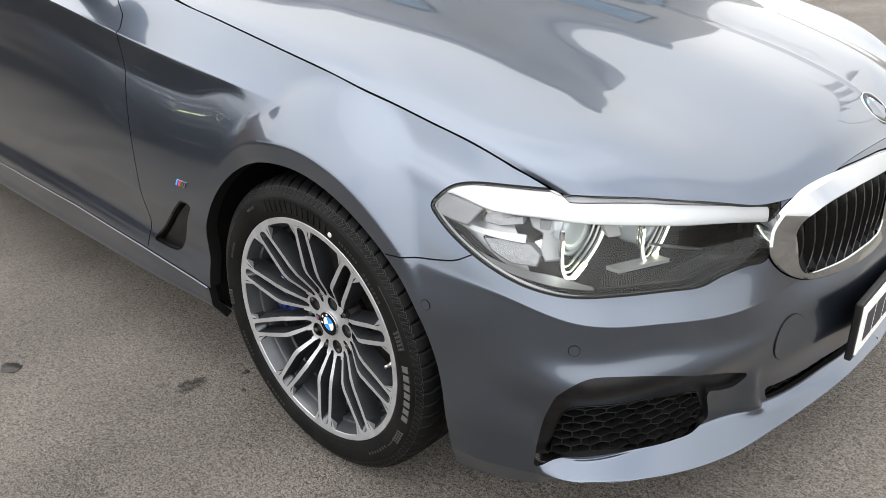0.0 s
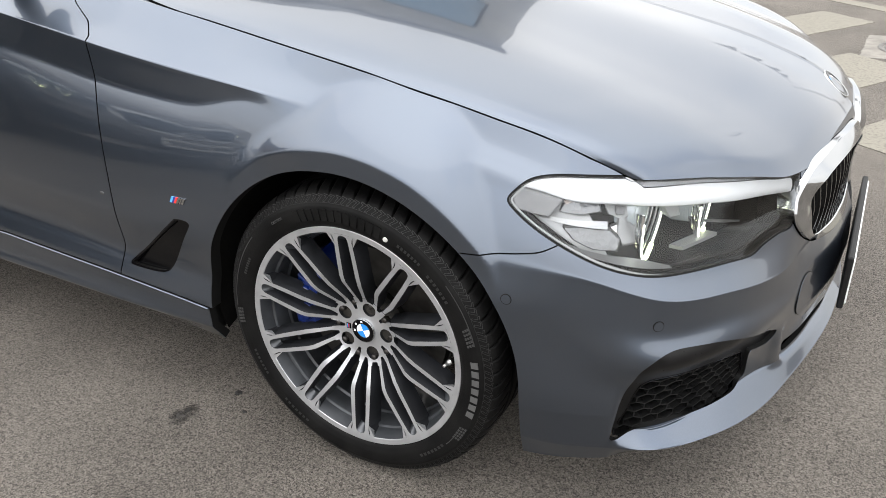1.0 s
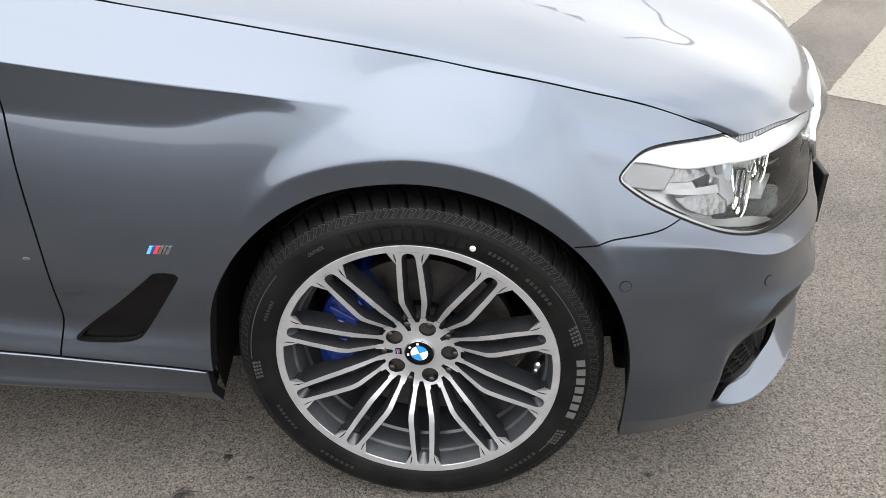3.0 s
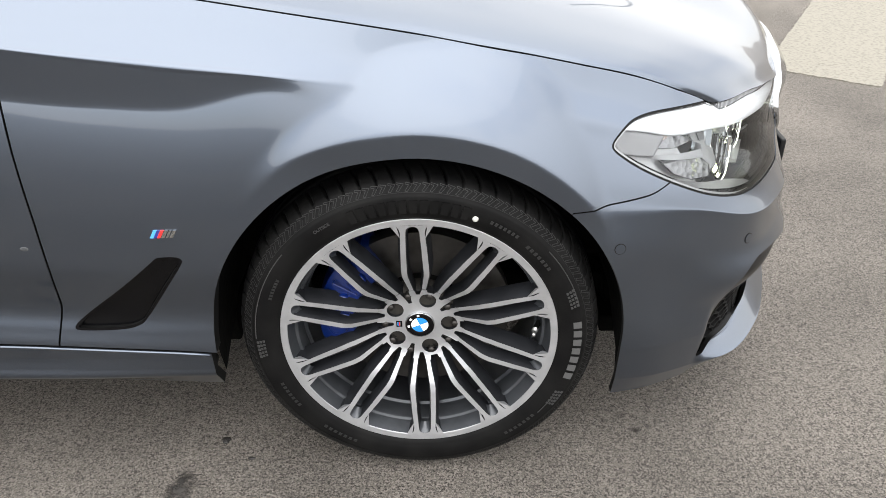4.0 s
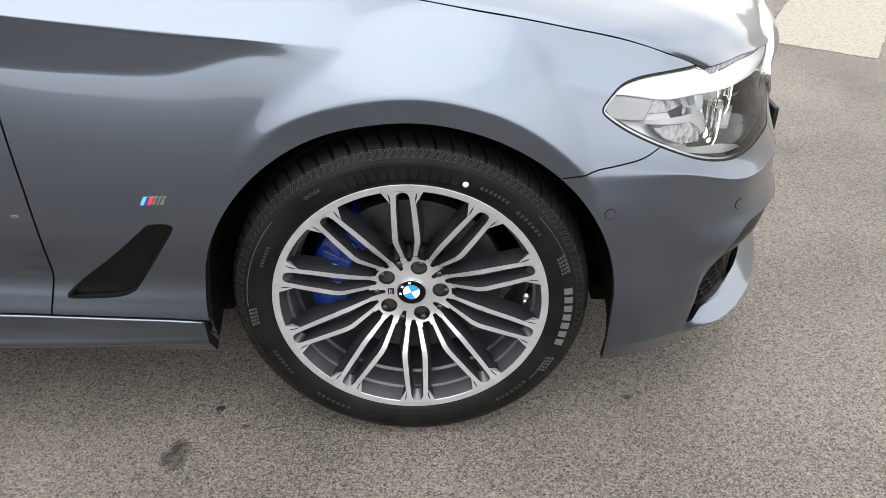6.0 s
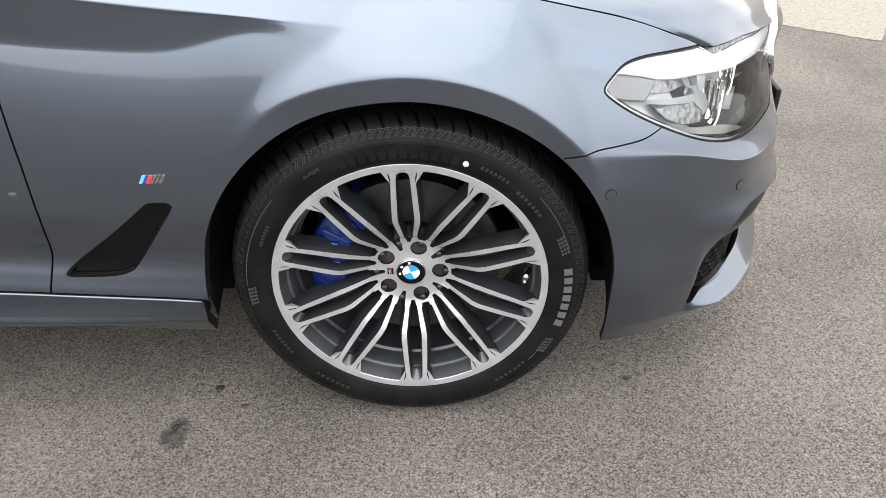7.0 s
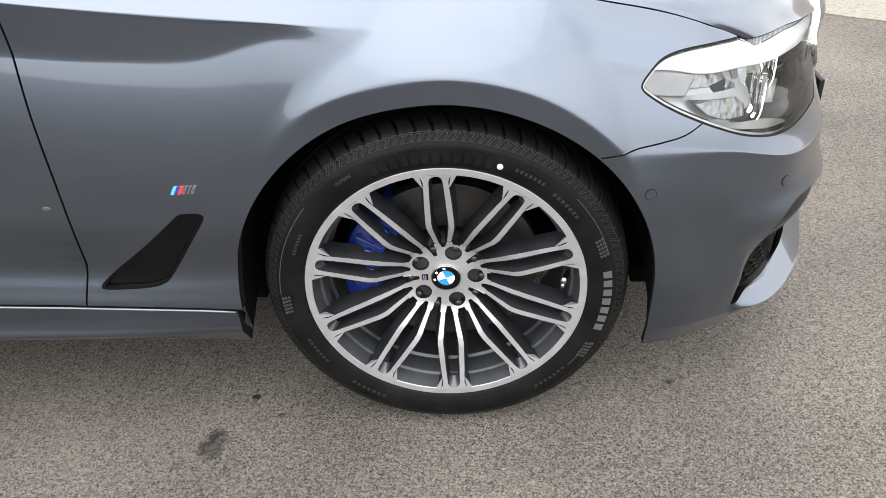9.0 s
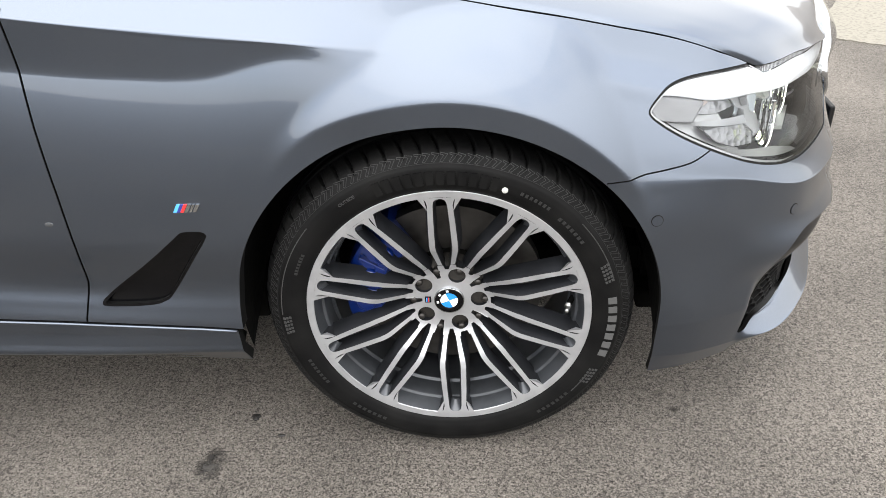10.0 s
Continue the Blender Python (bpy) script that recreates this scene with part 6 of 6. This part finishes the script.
# manhole in a pale patched surround
mx, my = yard(-1.25, 1.78)
painted("concrete_patch", [(mx - .42, my - .40), (mx + .42, my - .36), (mx + .44, my + .42), (mx - .40, my + .40)], "pale concrete patch round the manhole", CONCRETE, .003, 12)
manhole = thing("manhole_cover", "worn round iron manhole cover with raised chequers", "manhole", at=pose(mx, my, 0))
v, f = lathe([(.0001, .006), (.28, .006), (.285, .004), (.285, -.002)], 64)
v = v[:, [0, 2, 1]]
mesh_object("cover", v, [tuple(reversed(q)) for q in f], IRON, manhole)
v, f = lathe([(.292, -.002), (.292, .007), (.325, .007), (.328, -.002)], 64)
v = v[:, [0, 2, 1]]
mesh_object("rim", v, [tuple(reversed(q)) for q in f], IRON, manhole)
pieces = []
for i in range(-7, 8):
    for j in range(-7, 8):
        x, y = i * .037, j * .037
        if math.hypot(x, y) < .265:
            a = radians(45 if (i + j) % 2 else -45)
            ca, sa = math.cos(a), math.sin(a)
            q = [(x + ca * u_ - sa * w_, y + sa * u_ + ca * w_) for u_, w_ in ((-.014, -.005), (.014, -.005), (.014, .005), (-.014, .005))]
            pieces.append(([(*c, .010) for c in q] + [(*c, .005) for c in q], [(0, 1, 2, 3), (0, 4, 5, 1), (1, 5, 6, 2), (2, 6, 7, 3), (3, 7, 4, 0)]))
tagged(mesh_object("tread_plate", *join(*pieces), IRON, manhole, flat=True), kind="stuff")

# oil spots and a smear on the asphalt
def spot(x, y, w_, h_, turn, seed, label, mat=OIL, ragged=.35):
    rnd = random.Random(seed)
    pts = []
    for i in range(28):
        a = 2 * math.pi * i / 28
        r_ = 1 + ragged * (rnd.random() - .5) + .5 * ragged * math.sin(3 * a + seed)
        px, py = w_ / 2 * r_ * math.cos(a), h_ / 2 * r_ * math.sin(a)
        ca, sa = math.cos(radians(turn)), math.sin(radians(turn))
        pts.append((x + px * ca - py * sa, y + px * sa + py * ca))
    v = [(x, y, .0035)] + [(*p, .0025) for p in pts] + [(*p, -.002) for p in pts]
    f = [(0, i + 1, (i + 1) % 28 + 1) for i in range(28)] + [(i + 1, i + 29, (i + 1) % 28 + 29, (i + 1) % 28 + 1) for i in range(28)]
    return tagged(mesh_object("oil_stain", v, f, mat), label, "stain", kind="structure")


def faded(m, share, rim):
    """Lets the ground show through a stain in patches."""
    nt = m.node_tree
    out = nt.nodes["Material Output"]
    mixer, clear, patch, rmp, c_ = node(m, "ShaderNodeMixShader"), node(m, "ShaderNodeBsdfTransparent"), node(m, "ShaderNodeTexNoise", Scale=38.0, Detail=6.0), node(m, "ShaderNodeValToRGB"), node(m, "ShaderNodeTexCoord")
    rmp.color_ramp.elements[0].position, rmp.color_ramp.elements[1].position = share - .12, share + .12
    wire(m, c_, "Object", patch, "Vector")
    wire(m, patch, "Fac", rmp, "Fac")
    # and thins it out towards its rim
    sep, off, far, edge, both = node(m, "ShaderNodeSeparateXYZ"), node(m, "ShaderNodeVectorMath"), node(m, "ShaderNodeVectorMath"), node(m, "ShaderNodeMapRange", To_Min=1.0, To_Max=0.0), node(m, "ShaderNodeMath")
    off.operation, far.operation, both.operation = "SUBTRACT", "LENGTH", "MULTIPLY"
    off.inputs[1].default_value = (.5, .5, 0)
    edge.inputs["From Min"].default_value, edge.inputs["From Max"].default_value = rim, .47
    flat_ = node(m, "ShaderNodeCombineXYZ")
    wire(m, c_, "Generated", sep, "Vector")
    wire(m, sep, "X", flat_, "X")
    wire(m, sep, "Y", flat_, "Y")
    wire(m, flat_, "Vector", off, 0)
    wire(m, off, "Vector", far, 0)
    wire(m, far, "Value", edge, "Value")
    wire(m, rmp, "Color", both, 0)
    wire(m, edge, "Result", both, 1)
    wire(m, both, "Value", mixer, 0)
    wire(m, clear, "BSDF", mixer, 1)
    wire(m, bsdf(m), "BSDF", mixer, 2)
    nt.links.new(mixer.outputs["Shader"], out.inputs["Surface"])
    return m


SMEAR = mottled(material("grey_smear", (.05, .045, .04), .8), ((.022, .020, .018), (.048, .043, .038)), 45, bump=.5, bump_scale=300)
faded(SMEAR, .42, .16)
faded(OIL, .30, .36)
spot(-.490, -.960, .060, .112, -24, 4, "faint dark smear on asphalt", SMEAR, .12)
spot(-.95, -1.245, .075, .05, 10, 5, "black oil splat on asphalt")
spot(.457, -.808, .030, .018, 30, 6, "faint dark spot on asphalt", SMEAR)
spot(-.430, -.829, .022, .021, 20, 1, "small black oil spot on asphalt", OIL, .5)
spot(-.365, -.882, .018, .008, 10, 8, "small black oil spot on asphalt")

# string of pennants and its pole: mirrored in the bonnet
pole = thing("bunting_pole", "slim grey metal pole on the yard", "pole", at=pose(4.2, 10.2, 0))
v, f = tube([(0, 0, 0), (0, 0, 6.0)], .04, 12)
mesh_object("shaft", v, f, GREY, pole)
v, f = lathe([(.0001, 6.06), (.045, 6.04), (.055, 6.0), (.0001, 5.99)], 16)
mesh_object("cap", v[:, [0, 2, 1]], f, GREY, pole)
bunting = thing("bunting", "string of grey triangular pennants hung over the yard", "bunting")


def cord_at(t_):
    return -2.4 + 6.6 * t_, 8.7 + 1.5 * t_, 4.9 + 1.1 * t_ - .9 * math.sin(math.pi * t_)


v, f = tube([cord_at(t_) for t_ in np.linspace(0, 1, 50)], .008, 6)
mesh_object("cord", v, f, GREY, bunting)
for i, t_ in enumerate((.467, .564, .683, .777)):
    (x, y, z), (x1, y1, z1) = cord_at(t_ - .044), cord_at(t_ + .044)
    sway = .10 * math.sin(i * 1.7)
    low_ = ((x + x1) / 2 + sway, (y + y1) / 2 - .12, (z + z1) / 2 - .66)
    mid_ = ((x + x1) / 2 + sway / 3, (y + y1) / 2 - .07, (z + z1) / 2 - .26)
    vs = [(x, y, z), (x1, y1, z1), low_, mid_]
    vs += [(a_, b_ + .004, c_) for a_, b_, c_ in vs]
    mesh_object("pennant", vs, [(0, 1, 3), (1, 2, 3), (2, 0, 3), (4, 7, 5), (5, 7, 6), (6, 7, 4), (0, 4, 5, 1), (1, 5, 6, 2), (2, 6, 4, 0)], PENNANT, bunting)

# a second car across the lane behind: mirrored in the doors
other = copy_thing(car, pose(-3.45, -3.32, 0))
tagged(other, "dark brown saloon car parked across the lane", "car")
for o_ in (other, *other.children_recursive):
    for slot in o_.material_slots:
        if slot.material == PAINT:
            slot.link = "OBJECT"
            slot.material = PAINT_DARK
